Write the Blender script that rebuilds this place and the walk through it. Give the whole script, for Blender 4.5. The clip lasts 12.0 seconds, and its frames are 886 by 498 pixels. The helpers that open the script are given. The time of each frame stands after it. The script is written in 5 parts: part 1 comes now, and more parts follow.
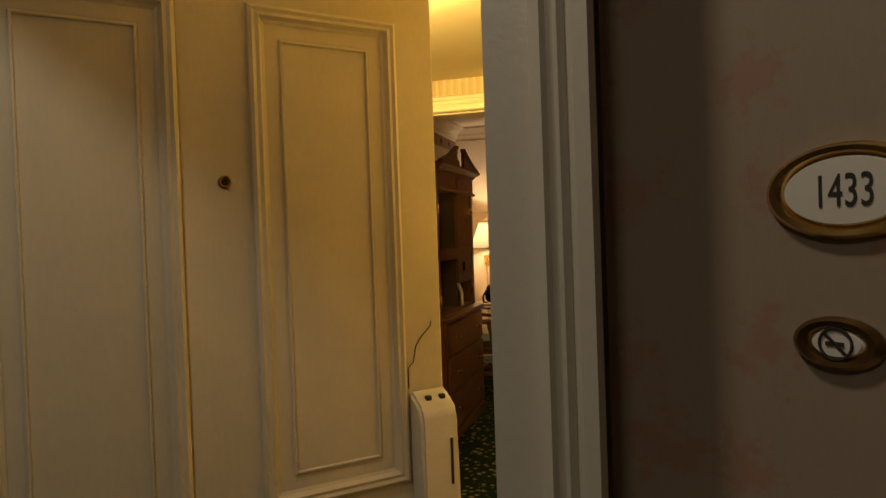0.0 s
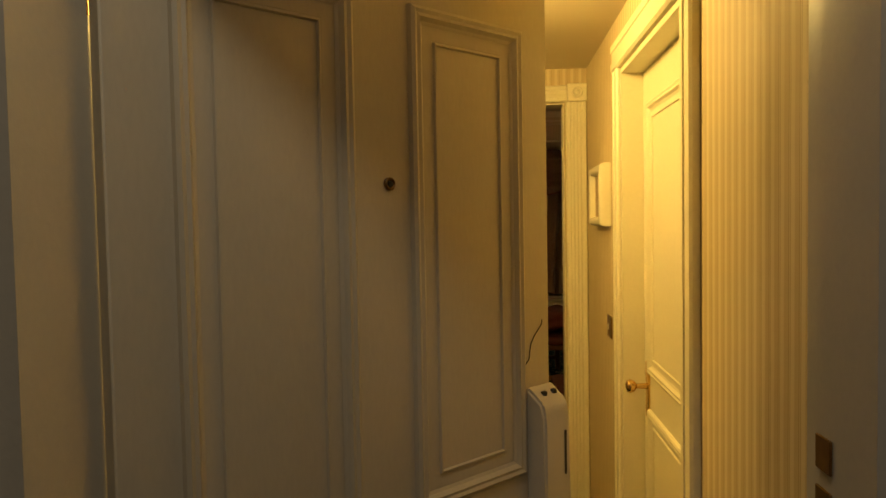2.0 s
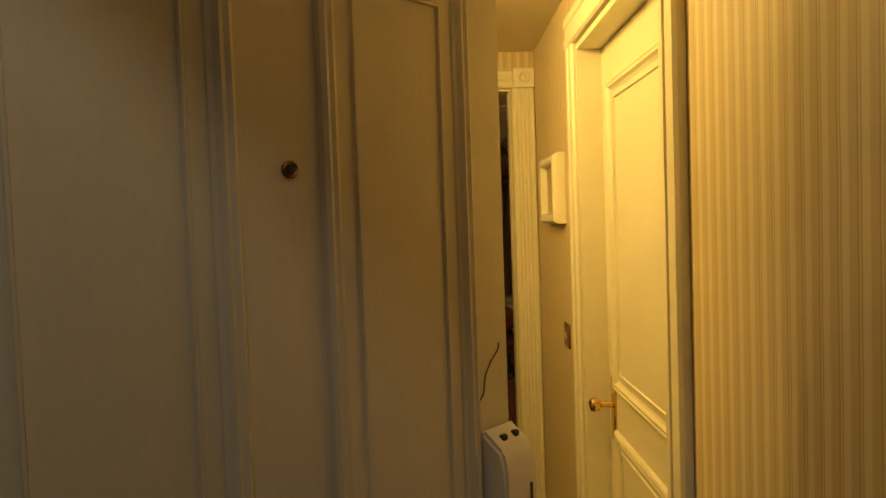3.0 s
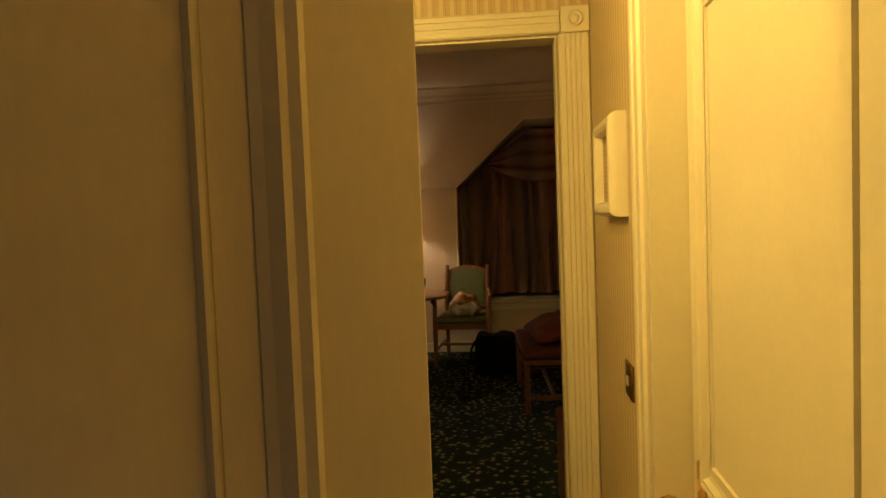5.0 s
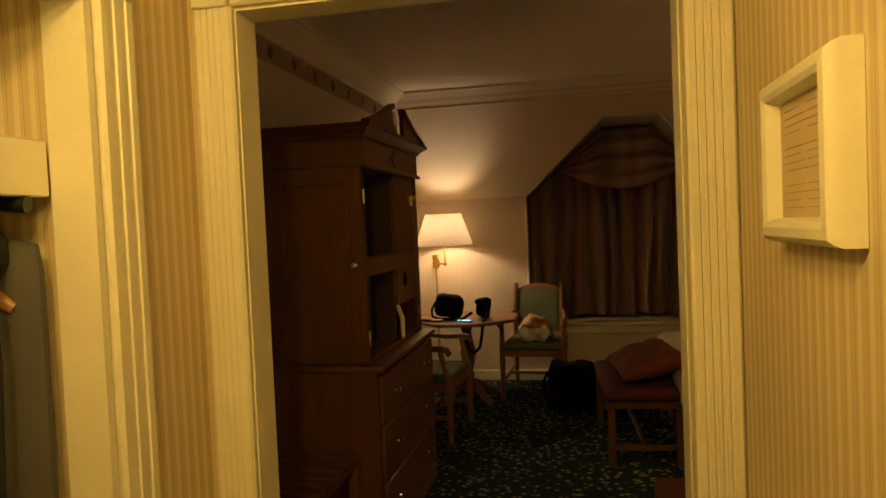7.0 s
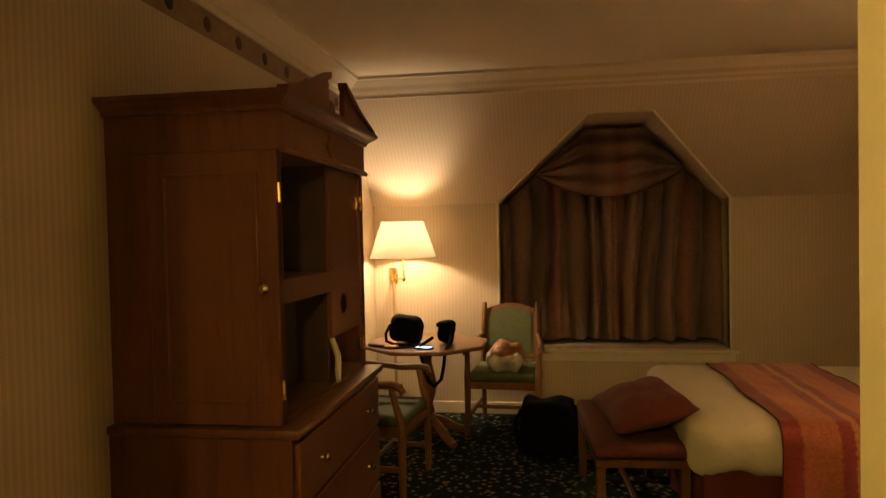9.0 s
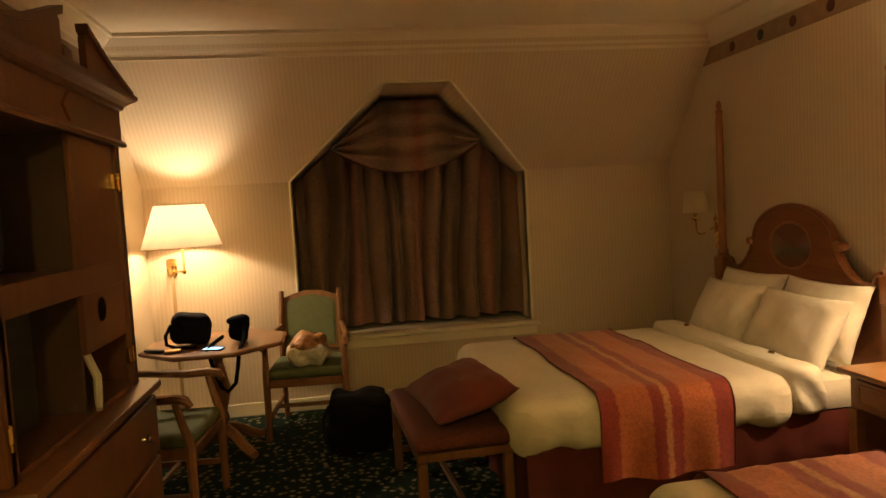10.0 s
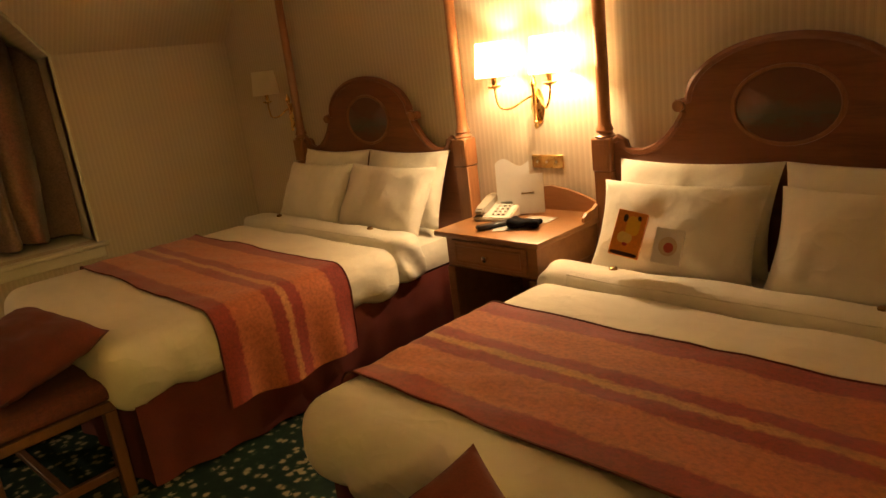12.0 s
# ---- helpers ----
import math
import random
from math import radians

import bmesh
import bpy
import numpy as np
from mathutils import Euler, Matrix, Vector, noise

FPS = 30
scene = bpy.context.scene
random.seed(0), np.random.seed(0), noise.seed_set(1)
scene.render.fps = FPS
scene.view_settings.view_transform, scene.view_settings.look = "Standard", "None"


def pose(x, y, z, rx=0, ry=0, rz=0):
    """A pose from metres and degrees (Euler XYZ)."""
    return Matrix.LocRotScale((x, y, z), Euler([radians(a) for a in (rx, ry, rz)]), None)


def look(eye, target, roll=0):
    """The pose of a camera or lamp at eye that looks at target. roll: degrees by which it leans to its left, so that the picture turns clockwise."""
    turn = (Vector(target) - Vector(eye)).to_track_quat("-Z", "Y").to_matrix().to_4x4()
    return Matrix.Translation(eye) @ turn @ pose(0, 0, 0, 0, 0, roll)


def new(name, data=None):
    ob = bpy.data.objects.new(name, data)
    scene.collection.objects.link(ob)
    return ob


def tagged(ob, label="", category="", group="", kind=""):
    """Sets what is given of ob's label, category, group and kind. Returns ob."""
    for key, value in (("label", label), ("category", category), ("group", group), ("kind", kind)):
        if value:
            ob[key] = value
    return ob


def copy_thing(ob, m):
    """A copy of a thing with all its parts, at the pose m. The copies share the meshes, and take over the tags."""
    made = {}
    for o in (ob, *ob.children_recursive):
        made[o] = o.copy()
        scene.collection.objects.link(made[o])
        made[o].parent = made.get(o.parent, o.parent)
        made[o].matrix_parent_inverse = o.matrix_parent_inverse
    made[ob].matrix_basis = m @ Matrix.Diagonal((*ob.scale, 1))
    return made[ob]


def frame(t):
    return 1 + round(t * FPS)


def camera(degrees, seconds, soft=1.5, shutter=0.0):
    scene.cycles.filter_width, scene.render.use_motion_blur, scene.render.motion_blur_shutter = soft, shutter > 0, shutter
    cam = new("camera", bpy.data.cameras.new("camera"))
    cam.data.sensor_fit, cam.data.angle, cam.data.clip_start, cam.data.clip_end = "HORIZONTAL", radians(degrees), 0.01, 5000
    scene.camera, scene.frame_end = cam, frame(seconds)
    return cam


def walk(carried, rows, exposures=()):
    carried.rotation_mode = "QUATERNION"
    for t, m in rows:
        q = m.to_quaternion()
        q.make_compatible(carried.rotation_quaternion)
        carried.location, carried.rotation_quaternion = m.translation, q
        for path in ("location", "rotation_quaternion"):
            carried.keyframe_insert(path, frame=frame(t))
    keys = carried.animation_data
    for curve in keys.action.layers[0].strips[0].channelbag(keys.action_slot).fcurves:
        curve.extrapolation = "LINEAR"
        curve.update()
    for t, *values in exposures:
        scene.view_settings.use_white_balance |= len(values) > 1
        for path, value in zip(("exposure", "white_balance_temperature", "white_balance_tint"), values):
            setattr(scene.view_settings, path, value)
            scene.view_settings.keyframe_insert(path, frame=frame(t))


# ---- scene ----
cam = camera(65.8, 12.0)
PATH = [
    (0, (0.066, -3.091, 1.456), (-0.485, -1.168, 1.423), -2),
    (0.5, (0.001, -3.1, 1.459), (-0.675, -1.219, 1.401), -2),
    (1, (-0.119, -3.145, 1.487), (-0.738, -1.244, 1.423), -1),
    (1.5, (-0.281, -3.235, 1.496), (-0.7, -1.281, 1.414), -0.6),
    (2, (-0.431, -3.218, 1.499), (-0.582, -1.225, 1.418), -1),
    (2.5, (-0.481, -3.065, 1.5), (-0.492, -1.066, 1.425), -1.2),
    (3, (-0.43, -2.908, 1.496), (-0.415, -0.91, 1.411), -2),
    (3.5, (-0.35, -2.735, 1.494), (-0.42, -0.738, 1.408), -1.8),
    (3.7, (-0.295, -2.66, 1.5), (-0.43, -0.666, 1.412), -1.6),
    (5.3, (-0.25, -2.077, 1.494), (-0.464, -0.09, 1.387), -2.4),
    (5.5, (-0.235, -1.989, 1.499), (-0.472, -0.003, 1.402), -2.6),
    (6, (-0.243, -1.865, 1.51), (-0.575, 0.107, 1.417), -2.8),
    (6.5, (-0.302, -1.639, 1.512), (-0.698, 0.321, 1.44), -2.8),
    (7, (-0.313, -1.478, 1.517), (-0.711, 0.481, 1.446), -2.5),
    (8.8, (-0.405, -0.745, 1.524), (-0.753, 1.225, 1.483), -1.4),
    (9, (-0.408, -0.638, 1.521), (-0.713, 1.337, 1.472), -1.2),
    (9.5, (-0.407, -0.438, 1.513), (-0.528, 1.557, 1.44), -1.9),
    (10, (-0.473, -0.245, 1.505), (-0.179, 1.729, 1.379), -3.3),
    (10.5, (-0.487, -0.077, 1.488), (0.166, 1.802, 1.283), -6.5),
    (11, (-0.456, 0.084, 1.48), (0.479, 1.82, 1.146), -7),
    (11.5, (-0.422, 0.166, 1.464), (0.716, 1.747, 1.011), -6.9),
    (12, (-0.423, 0.212, 1.457), (0.901, 1.612, 0.92), -7),
]
EXPOSURE = [(0, 0.3), (1.0, 0.05), (1.5, -0.08), (2.5, -0.25), (3.5, -0.32), (5.5, -0.42), (7.0, -0.42), (8.8, 0.28), (9.5, 0.62), (10.5, 0.60), (12.0, 0.74)]
walk(cam, [(t, look(eye, target, roll)) for t, eye, target, roll in PATH], EXPOSURE)

# ---- world and lights ----
world = bpy.data.worlds.new("world")
scene.world = world
world.use_nodes = True
world.node_tree.nodes["Background"].inputs[0].default_value = (0.02, 0.025, 0.04, 1)
world.node_tree.nodes["Background"].inputs[1].default_value = 0.2


def lamp(name, kind, at, power, colour, size=0.05, target=None, spot=None):
    data = bpy.data.lights.new(name, kind)
    data.energy, data.color = power, colour
    if kind == "AREA":
        data.shape, data.size = "DISK", size
    else:
        data.shadow_soft_size = size
    if spot:
        data.spot_size, data.spot_blend = radians(spot), 0.7
    ob = new(name, data)
    ob.matrix_world = look(at, target) if target else Matrix.Translation(at)
    return ob


WARM, HALLC, CORR = (1.0, 0.66, 0.35), (1.0, 0.67, 0.18), (1.0, 0.86, 0.66)
lamp("hall_ceiling_lamp", "POINT", (-0.55, -1.30, 2.13), 20, HALLC, 0.05)
lamp("hall_ceiling_lamp", "POINT", (-0.95, -1.20, 2.13), 20, HALLC, 0.05)
lamp("corridor_lamp", "AREA", (-0.45, -2.93, 2.57), 3.7, CORR, 0.18, (-0.45, -2.93, 0))
lamp("corridor_lamp", "AREA", (-0.3, -4.2, 2.57), 4, CORR, 0.3, (-0.3, -4.2, 0))
lamp("swing_lamp_bulb", "POINT", (-1.555, 4.70, 1.46), 17, (1.0, 0.74, 0.48), 0.04)
lamp("sconce_bulb", "POINT", (2.093, 2.385, 1.41), 11.5, WARM, 0.03)
lamp("sconce_bulb", "POINT", (2.093, 2.065, 1.41), 21, WARM, 0.03)


# ---- materials ----
def nodes_of(name):
    m = bpy.data.materials.new(name)
    m.use_nodes = True
    nt = m.node_tree
    return m, nt, nt.nodes["Principled BSDF"]


def maths(nt, op, a, b=0.0):
    n = nt.nodes.new("ShaderNodeMath")
    n.operation = op
    for i, v in enumerate((a, b)):
        if isinstance(v, (int, float)):
            n.inputs[i].default_value = v
        else:
            nt.links.new(v, n.inputs[i])
    return n.outputs[0]


def coords(nt, scale=(1, 1, 1)):
    tc = nt.nodes.new("ShaderNodeTexCoord")
    mp = nt.nodes.new("ShaderNodeMapping")
    mp.inputs["Scale"].default_value = scale
    nt.links.new(tc.outputs["Object"], mp.inputs["Vector"])
    return mp.outputs[0]


def noise_tex(nt, vec, scale, detail=3.0, rough=0.55):
    n = nt.nodes.new("ShaderNodeTexNoise")
    n.inputs["Scale"].default_value, n.inputs["Detail"].default_value, n.inputs["Roughness"].default_value = scale, detail, rough
    nt.links.new(vec, n.inputs["Vector"])
    return n.outputs["Fac"]


def ramp(nt, fac, stops, smooth=True):
    r = nt.nodes.new("ShaderNodeValToRGB")
    r.color_ramp.interpolation = "LINEAR" if smooth else "CONSTANT"
    while len(r.color_ramp.elements) < len(stops):
        r.color_ramp.elements.new(0.5)
    for e, (p, c) in zip(r.color_ramp.elements, stops):
        e.position, e.color = p, (*c, 1)
    nt.links.new(fac, r.inputs[0])
    return r.outputs[0]


def mix(nt, fac, a, b, blend="MIX"):
    n = nt.nodes.new("ShaderNodeMix")
    n.data_type, n.blend_type = "RGBA", blend
    for sock, v in ((n.inputs[0], fac), (n.inputs[6], a), (n.inputs[7], b)):
        if isinstance(v, (int, float)):
            sock.default_value = v
        elif isinstance(v, tuple):
            sock.default_value = (*v, 1)
        else:
            nt.links.new(v, sock)
    return n.outputs[2]


def bump(nt, bsdf, height, strength=0.2, dist=0.002):
    b = nt.nodes.new("ShaderNodeBump")
    b.inputs["Strength"].default_value, b.inputs["Distance"].default_value = strength, dist
    nt.links.new(height, b.inputs["Height"])
    nt.links.new(b.outputs[0], bsdf.inputs["Normal"])


def scaled(c, k):
    return tuple(min(1.0, v * k) for v in c)


def surf(name, base, rough=0.5, metal=0.0, var=0.12, big=3.0, fine=90.0, relief=0.15, stretch=(1, 1, 1), sheen=0.0):
    """A plain surface with blotches at two scales and fine relief."""
    m, nt, b = nodes_of(name)
    v = coords(nt, stretch)
    n1, n2 = noise_tex(nt, v, big), noise_tex(nt, v, fine, 2)
    both = maths(nt, "ADD", maths(nt, "MULTIPLY", n1, 0.65), maths(nt, "MULTIPLY", n2, 0.35))
    nt.links.new(ramp(nt, both, [(0.3, scaled(base, 1 - var)), (0.7, scaled(base, 1 + var))]), b.inputs["Base Color"])
    nt.links.new(maths(nt, "ADD", maths(nt, "MULTIPLY", n1, 0.2), rough - 0.1), b.inputs["Roughness"])
    b.inputs["Metallic"].default_value = metal
    if sheen:
        b.inputs["Sheen Weight"].default_value = sheen
    bump(nt, b, n2, relief)
    return m


def wood(name, base, dark, rough=0.35, grain=(1, 1, 0.08)):
    m, nt, b = nodes_of(name)
    v = coords(nt, grain)
    n1, n2 = noise_tex(nt, v, 22, 5, 0.65), noise_tex(nt, v, 160, 2)
    n3 = noise_tex(nt, coords(nt), 2.5, 2)
    g = maths(nt, "ADD", maths(nt, "MULTIPLY", n1, 0.7), maths(nt, "MULTIPLY", n2, 0.3))
    c = ramp(nt, g, [(0.32, dark), (0.5, base), (0.72, scaled(base, 1.2))])
    nt.links.new(mix(nt, maths(nt, "MULTIPLY", n3, 0.5), c, scaled(base, 0.75)), b.inputs["Base Color"])
    nt.links.new(maths(nt, "ADD", maths(nt, "MULTIPLY", n1, 0.2), rough - 0.1), b.inputs["Roughness"])
    bump(nt, b, g, 0.12, 0.001)
    return m


def stripes(name, axis, light, mid, thin, period=0.036):
    """Striped wallpaper: a broad band with two thin lines in each period, along one axis."""
    m, nt, b = nodes_of(name)
    tc = nt.nodes.new("ShaderNodeTexCoord")
    sep = nt.nodes.new("ShaderNodeSeparateXYZ")
    nt.links.new(tc.outputs["Object"], sep.inputs[0])
    wob = noise_tex(nt, coords(nt, (1, 1, 0.3)), 30, 2)
    pos = maths(nt, "ADD", maths(nt, "MULTIPLY", sep.outputs[axis], 1 / period), maths(nt, "MULTIPLY", wob, 0.12))
    f = maths(nt, "FRACT", pos)
    c = ramp(nt, f, [(0.0, mid), (0.10, light), (0.40, light), (0.46, thin), (0.52, light), (0.56, mid), (0.62, thin), (0.68, mid), (1.0, mid)])
    age = noise_tex(nt, coords(nt), 1.7, 3)
    c = mix(nt, maths(nt, "MULTIPLY", age, 0.35), c, scaled(mid, 0.85))
    nt.links.new(c, b.inputs["Base Color"])
    b.inputs["Roughness"].default_value = 0.62
    bump(nt, b, noise_tex(nt, coords(nt), 400, 2), 0.25, 0.001)
    return m


def blotched(name, ground, flower):
    """Damask corridor wallpaper with faded flower heads."""
    m, nt, b = nodes_of(name)
    v = coords(nt)
    sep = nt.nodes.new("ShaderNodeSeparateXYZ")
    nt.links.new(v, sep.inputs[0])
    flat = nt.nodes.new("ShaderNodeCombineXYZ")
    nt.links.new(maths(nt, "SUBTRACT", maths(nt, "MULTIPLY", sep.outputs[0], 0.78), maths(nt, "MULTIPLY", sep.outputs[1], 0.63)), flat.inputs[0])
    nt.links.new(sep.outputs[2], flat.inputs[1])
    vo = nt.nodes.new("ShaderNodeTexVoronoi")
    vo.voronoi_dimensions = "2D"
    vo.inputs["Scale"].default_value, vo.inputs["Randomness"].default_value = 9.0, 0.5
    nt.links.new(flat.outputs[0], vo.inputs["Vector"])
    n = noise_tex(nt, v, 42, 5, 0.7)
    d = maths(nt, "ADD", vo.outputs["Distance"], maths(nt, "MULTIPLY", maths(nt, "SUBTRACT", n, 0.5), 1.5))
    c = ramp(nt, d, [(0.0, flower), (0.10, flower), (0.30, ground), (1.0, ground)])
    c = mix(nt, 0.5, c, ground)
    weave = noise_tex(nt, coords(nt, (1, 1, 0.2)), 260, 2)
    nt.links.new(mix(nt, maths(nt, "MULTIPLY", weave, 0.3), c, scaled(ground, 0.7)), b.inputs["Base Color"])
    b.inputs["Roughness"].default_value = 0.7
    bump(nt, b, weave, 0.2)
    return m


def carpet(name):
    m, nt, b = nodes_of(name)
    v = coords(nt)
    n1, n2, n3 = noise_tex(nt, v, 26, 2, 0.5), noise_tex(nt, v, 55, 2), noise_tex(nt, v, 420, 2)
    vo = nt.nodes.new("ShaderNodeTexVoronoi")
    vo.inputs["Scale"].default_value = 21
    nt.links.new(v, vo.inputs["Vector"])
    leaf = maths(nt, "ADD", vo.outputs["Distance"], maths(nt, "MULTIPLY", n2, 0.5))
    c = ramp(nt, leaf, [(0.0, (0.48, 0.42, 0.24)), (0.48, (0.36, 0.29, 0.17)), (0.56, (0.07, 0.09, 0.05)), (0.66, (0.012, 0.03, 0.022)), (1, (0.009, 0.022, 0.018))])
    c2 = ramp(nt, n1, [(0.30, (0.012, 0.028, 0.02)), (0.42, (1, 1, 1))])
    c = mix(nt, 1.0, c, c2, "DARKEN")
    nt.links.new(mix(nt, maths(nt, "MULTIPLY", n3, 0.5), c, (0.01, 0.02, 0.014)), b.inputs["Base Color"])
    b.inputs["Roughness"].default_value = 0.95
    b.inputs["Specular IOR Level"].default_value = 0.1
    bump(nt, b, n3, 0.6, 0.004)
    return m


def banded(name, stops, axis=0, lo=0.0, hi=1.0, rough=0.75, dull=(0.22, 0.04, 0.02)):
    """Woven cloth with bands across one axis and a flecked pattern."""
    m, nt, b = nodes_of(name)
    tc = nt.nodes.new("ShaderNodeTexCoord")
    sep = nt.nodes.new("ShaderNodeSeparateXYZ")
    nt.links.new(tc.outputs["Object"], sep.inputs[0])
    f = maths(nt, "MULTIPLY", maths(nt, "SUBTRACT", sep.outputs[axis], lo), 1 / (hi - lo))
    fl = noise_tex(nt, coords(nt, (1, 0.6, 1)), 48, 4, 0.75)
    f = maths(nt, "ADD", f, maths(nt, "MULTIPLY", maths(nt, "SUBTRACT", fl, 0.5), 0.07))
    c = ramp(nt, f, stops)
    w = noise_tex(nt, coords(nt, (1, 6, 1)), 90, 2)
    fleck = noise_tex(nt, coords(nt, (1, 0.7, 1)), 75, 5, 0.75)
    c = mix(nt, 0.8, c, ramp(nt, fleck, [(0.38, (0.62, 0.62, 0.62)), (0.52, (1, 1, 1)), (0.66, (1.25, 1.2, 1.15))]), "MULTIPLY")
    nt.links.new(mix(nt, maths(nt, "MULTIPLY", w, 0.35), c, dull), b.inputs["Base Color"])
    b.inputs["Roughness"].default_value, b.inputs["Sheen Weight"].default_value = rough, 0.2
    bump(nt, b, w, 0.25)
    return m


def glow(name, colour, strength):
    m, nt, b = nodes_of(name)
    b.inputs["Base Color"].default_value = (*colour, 1)
    b.inputs["Emission Color"].default_value = (*colour, 1)
    b.inputs["Emission Strength"].default_value = strength
    b.inputs["Roughness"].default_value = 0.8
    return m


def shade_cloth(name, colour, thru=0.6):
    """Thin pleated lampshade cloth that lets light through."""
    m, nt, b = nodes_of(name)
    n = noise_tex(nt, coords(nt, (1, 1, 0.1)), 60, 2)
    nt.links.new(ramp(nt, n, [(0.3, scaled(colour, 0.9)), (0.7, colour)]), b.inputs["Base Color"])
    b.inputs["Roughness"].default_value = 0.9
    tr = nt.nodes.new("ShaderNodeBsdfTranslucent")
    tr.inputs[0].default_value = (*colour, 1)
    mx = nt.nodes.new("ShaderNodeMixShader")
    mx.inputs[0].default_value = thru
    nt.links.new(b.outputs[0], mx.inputs[1])
    nt.links.new(tr.outputs[0], mx.inputs[2])
    nt.links.new(mx.outputs[0], nt.nodes["Material Output"].inputs[0])
    return m


def linen(name, base):
    m, nt, b = nodes_of(name)
    v = coords(nt)
    soft_ = noise_tex(nt, coords(nt, (1.0, 0.55, 1.0)), 9, 3, 0.5)
    creases = maths(nt, "ABSOLUTE", maths(nt, "SUBTRACT", noise_tex(nt, coords(nt, (0.8, 1.0, 1.3)), 5.5, 2, 0.5), 0.5))
    weave = noise_tex(nt, v, 420, 2)
    nt.links.new(ramp(nt, soft_, [(0.3, scaled(base, 0.93)), (0.7, scaled(base, 1.03))]), b.inputs["Base Color"])
    b.inputs["Roughness"].default_value, b.inputs["Sheen Weight"].default_value = 0.85, 0.1
    sharp = maths(nt, "POWER", maths(nt, "SUBTRACT", 1.0, maths(nt, "MINIMUM", maths(nt, "MULTIPLY", creases, 9.0), 1.0)), 2.0)
    height = maths(nt, "ADD", maths(nt, "ADD", maths(nt, "MULTIPLY", soft_, 1.0), maths(nt, "MULTIPLY", sharp, 0.22)), maths(nt, "MULTIPLY", weave, 0.04))
    bump(nt, b, height, 0.55, 0.014)
    return m


CREAM = surf("cream_paint", (0.74, 0.69, 0.52), 0.38, var=0.05, big=4, relief=0.08)
DOORP = surf("door_paint", (0.62, 0.56, 0.43), 0.42, var=0.07, big=5, fine=140, relief=0.12, stretch=(1, 1, 0.3))
CASEP = surf("corridor_trim_paint", (0.62, 0.58, 0.49), 0.35, var=0.05)
PAPER_X = stripes("striped_paper_x", 0, (0.70, 0.60, 0.40), (0.57, 0.45, 0.26), (0.41, 0.29, 0.14))
PAPER_Y = stripes("striped_paper_y", 1, (0.70, 0.60, 0.40), (0.57, 0.45, 0.26), (0.41, 0.29, 0.14))
ROOM_X = stripes("bedroom_paper_x", 0, (0.68, 0.57, 0.41), (0.63, 0.52, 0.365), (0.55, 0.44, 0.30), 0.03)
ROOM_Y = stripes("bedroom_paper_y", 1, (0.68, 0.57, 0.41), (0.61, 0.50, 0.35), (0.52, 0.41, 0.27), 0.03)
DAMASK = blotched("damask_paper", (0.34, 0.27, 0.20), (0.36, 0.14, 0.10))
PLASTER = surf("ceiling_plaster", (0.72, 0.64, 0.50), 0.8, var=0.05, big=1.5, fine=200, relief=0.2)
CARPET = carpet("leaf_carpet")
OAK = wood("armoire_wood", (0.185, 0.072, 0.032), (0.10, 0.036, 0.016), 0.4)
BEDWOOD = wood("bed_wood", (0.32, 0.135, 0.05), (0.20, 0.075, 0.027), 0.32)
BEDWOOD_Y = wood("bed_wood_cross", (0.235, 0.085, 0.032), (0.15, 0.05, 0.019), 0.34, (1, 0.08, 1))
LIGHTOAK = wood("nightstand_wood", (0.37, 0.175, 0.066), (0.27, 0.115, 0.042), 0.33, (1, 0.1, 1))
BENCHWOOD = wood("bench_wood", (0.17, 0.075, 0.032), (0.10, 0.042, 0.018), 0.35)
CHAIRWOOD = wood("chair_wood", (0.27, 0.125, 0.055), (0.17, 0.07, 0.03), 0.33)
# Much darker than OAK: the shade inside the armoire is put into this colour.
SHADED_OAK = surf("shaded_cabinet_wood", (0.07, 0.035, 0.02), 0.6)
LINEN = linen("white_linen", (0.80, 0.74, 0.60))
SHEET = linen("white_sheet", (0.80, 0.75, 0.62))
REDCLOTH = surf("red_velvet", (0.135, 0.021, 0.013), 0.8, var=0.25, big=14, fine=160, relief=0.3, sheen=0.06)
SKIRT = surf("bed_skirt_cloth", (0.125, 0.019, 0.012), 0.85, var=0.2, big=10, fine=200, relief=0.3)
BENCHCLOTH = surf("bench_cloth", (0.115, 0.026, 0.014), 0.8, var=0.35, big=55, fine=160, relief=0.4)
GREENCLOTH = surf("green_upholstery", (0.13, 0.16, 0.075), 0.85, var=0.15, big=20, fine=220, relief=0.3)
BRASS = surf("brass", (0.75, 0.50, 0.18), 0.26, 1.0, var=0.15, big=12, relief=0.05)
OLDBRASS = surf("old_brass", (0.30, 0.18, 0.07), 0.35, 1.0, var=0.25, big=30, relief=0.08)
CHROME = surf("pale_metal_knob", (0.80, 0.72, 0.58), 0.2, 1.0, var=0.05)
PLASTIC = surf("white_plastic", (0.66, 0.62, 0.53), 0.4, var=0.03)
BLACKCLOTH = surf("black_nylon", (0.005, 0.005, 0.0055), 0.85, var=0.3, relief=0.4)
BLACKPL = surf("black_plastic", (0.015, 0.015, 0.016), 0.35, var=0.2)
DARK = surf("dark_void", (0.01, 0.009, 0.008), 0.9)
FAINT = surf("faded_print", (0.34, 0.25, 0.14), 0.7)
GREY = surf("grey_cover", (0.085, 0.08, 0.07), 0.7, var=0.1)
ENAMEL = surf("plate_enamel", (0.74, 0.70, 0.62), 0.25, var=0.03)
INK = surf("black_ink", (0.03, 0.028, 0.025), 0.6)
PRINT = surf("printed_paper", (0.55, 0.43, 0.27), 0.7, var=0.04)
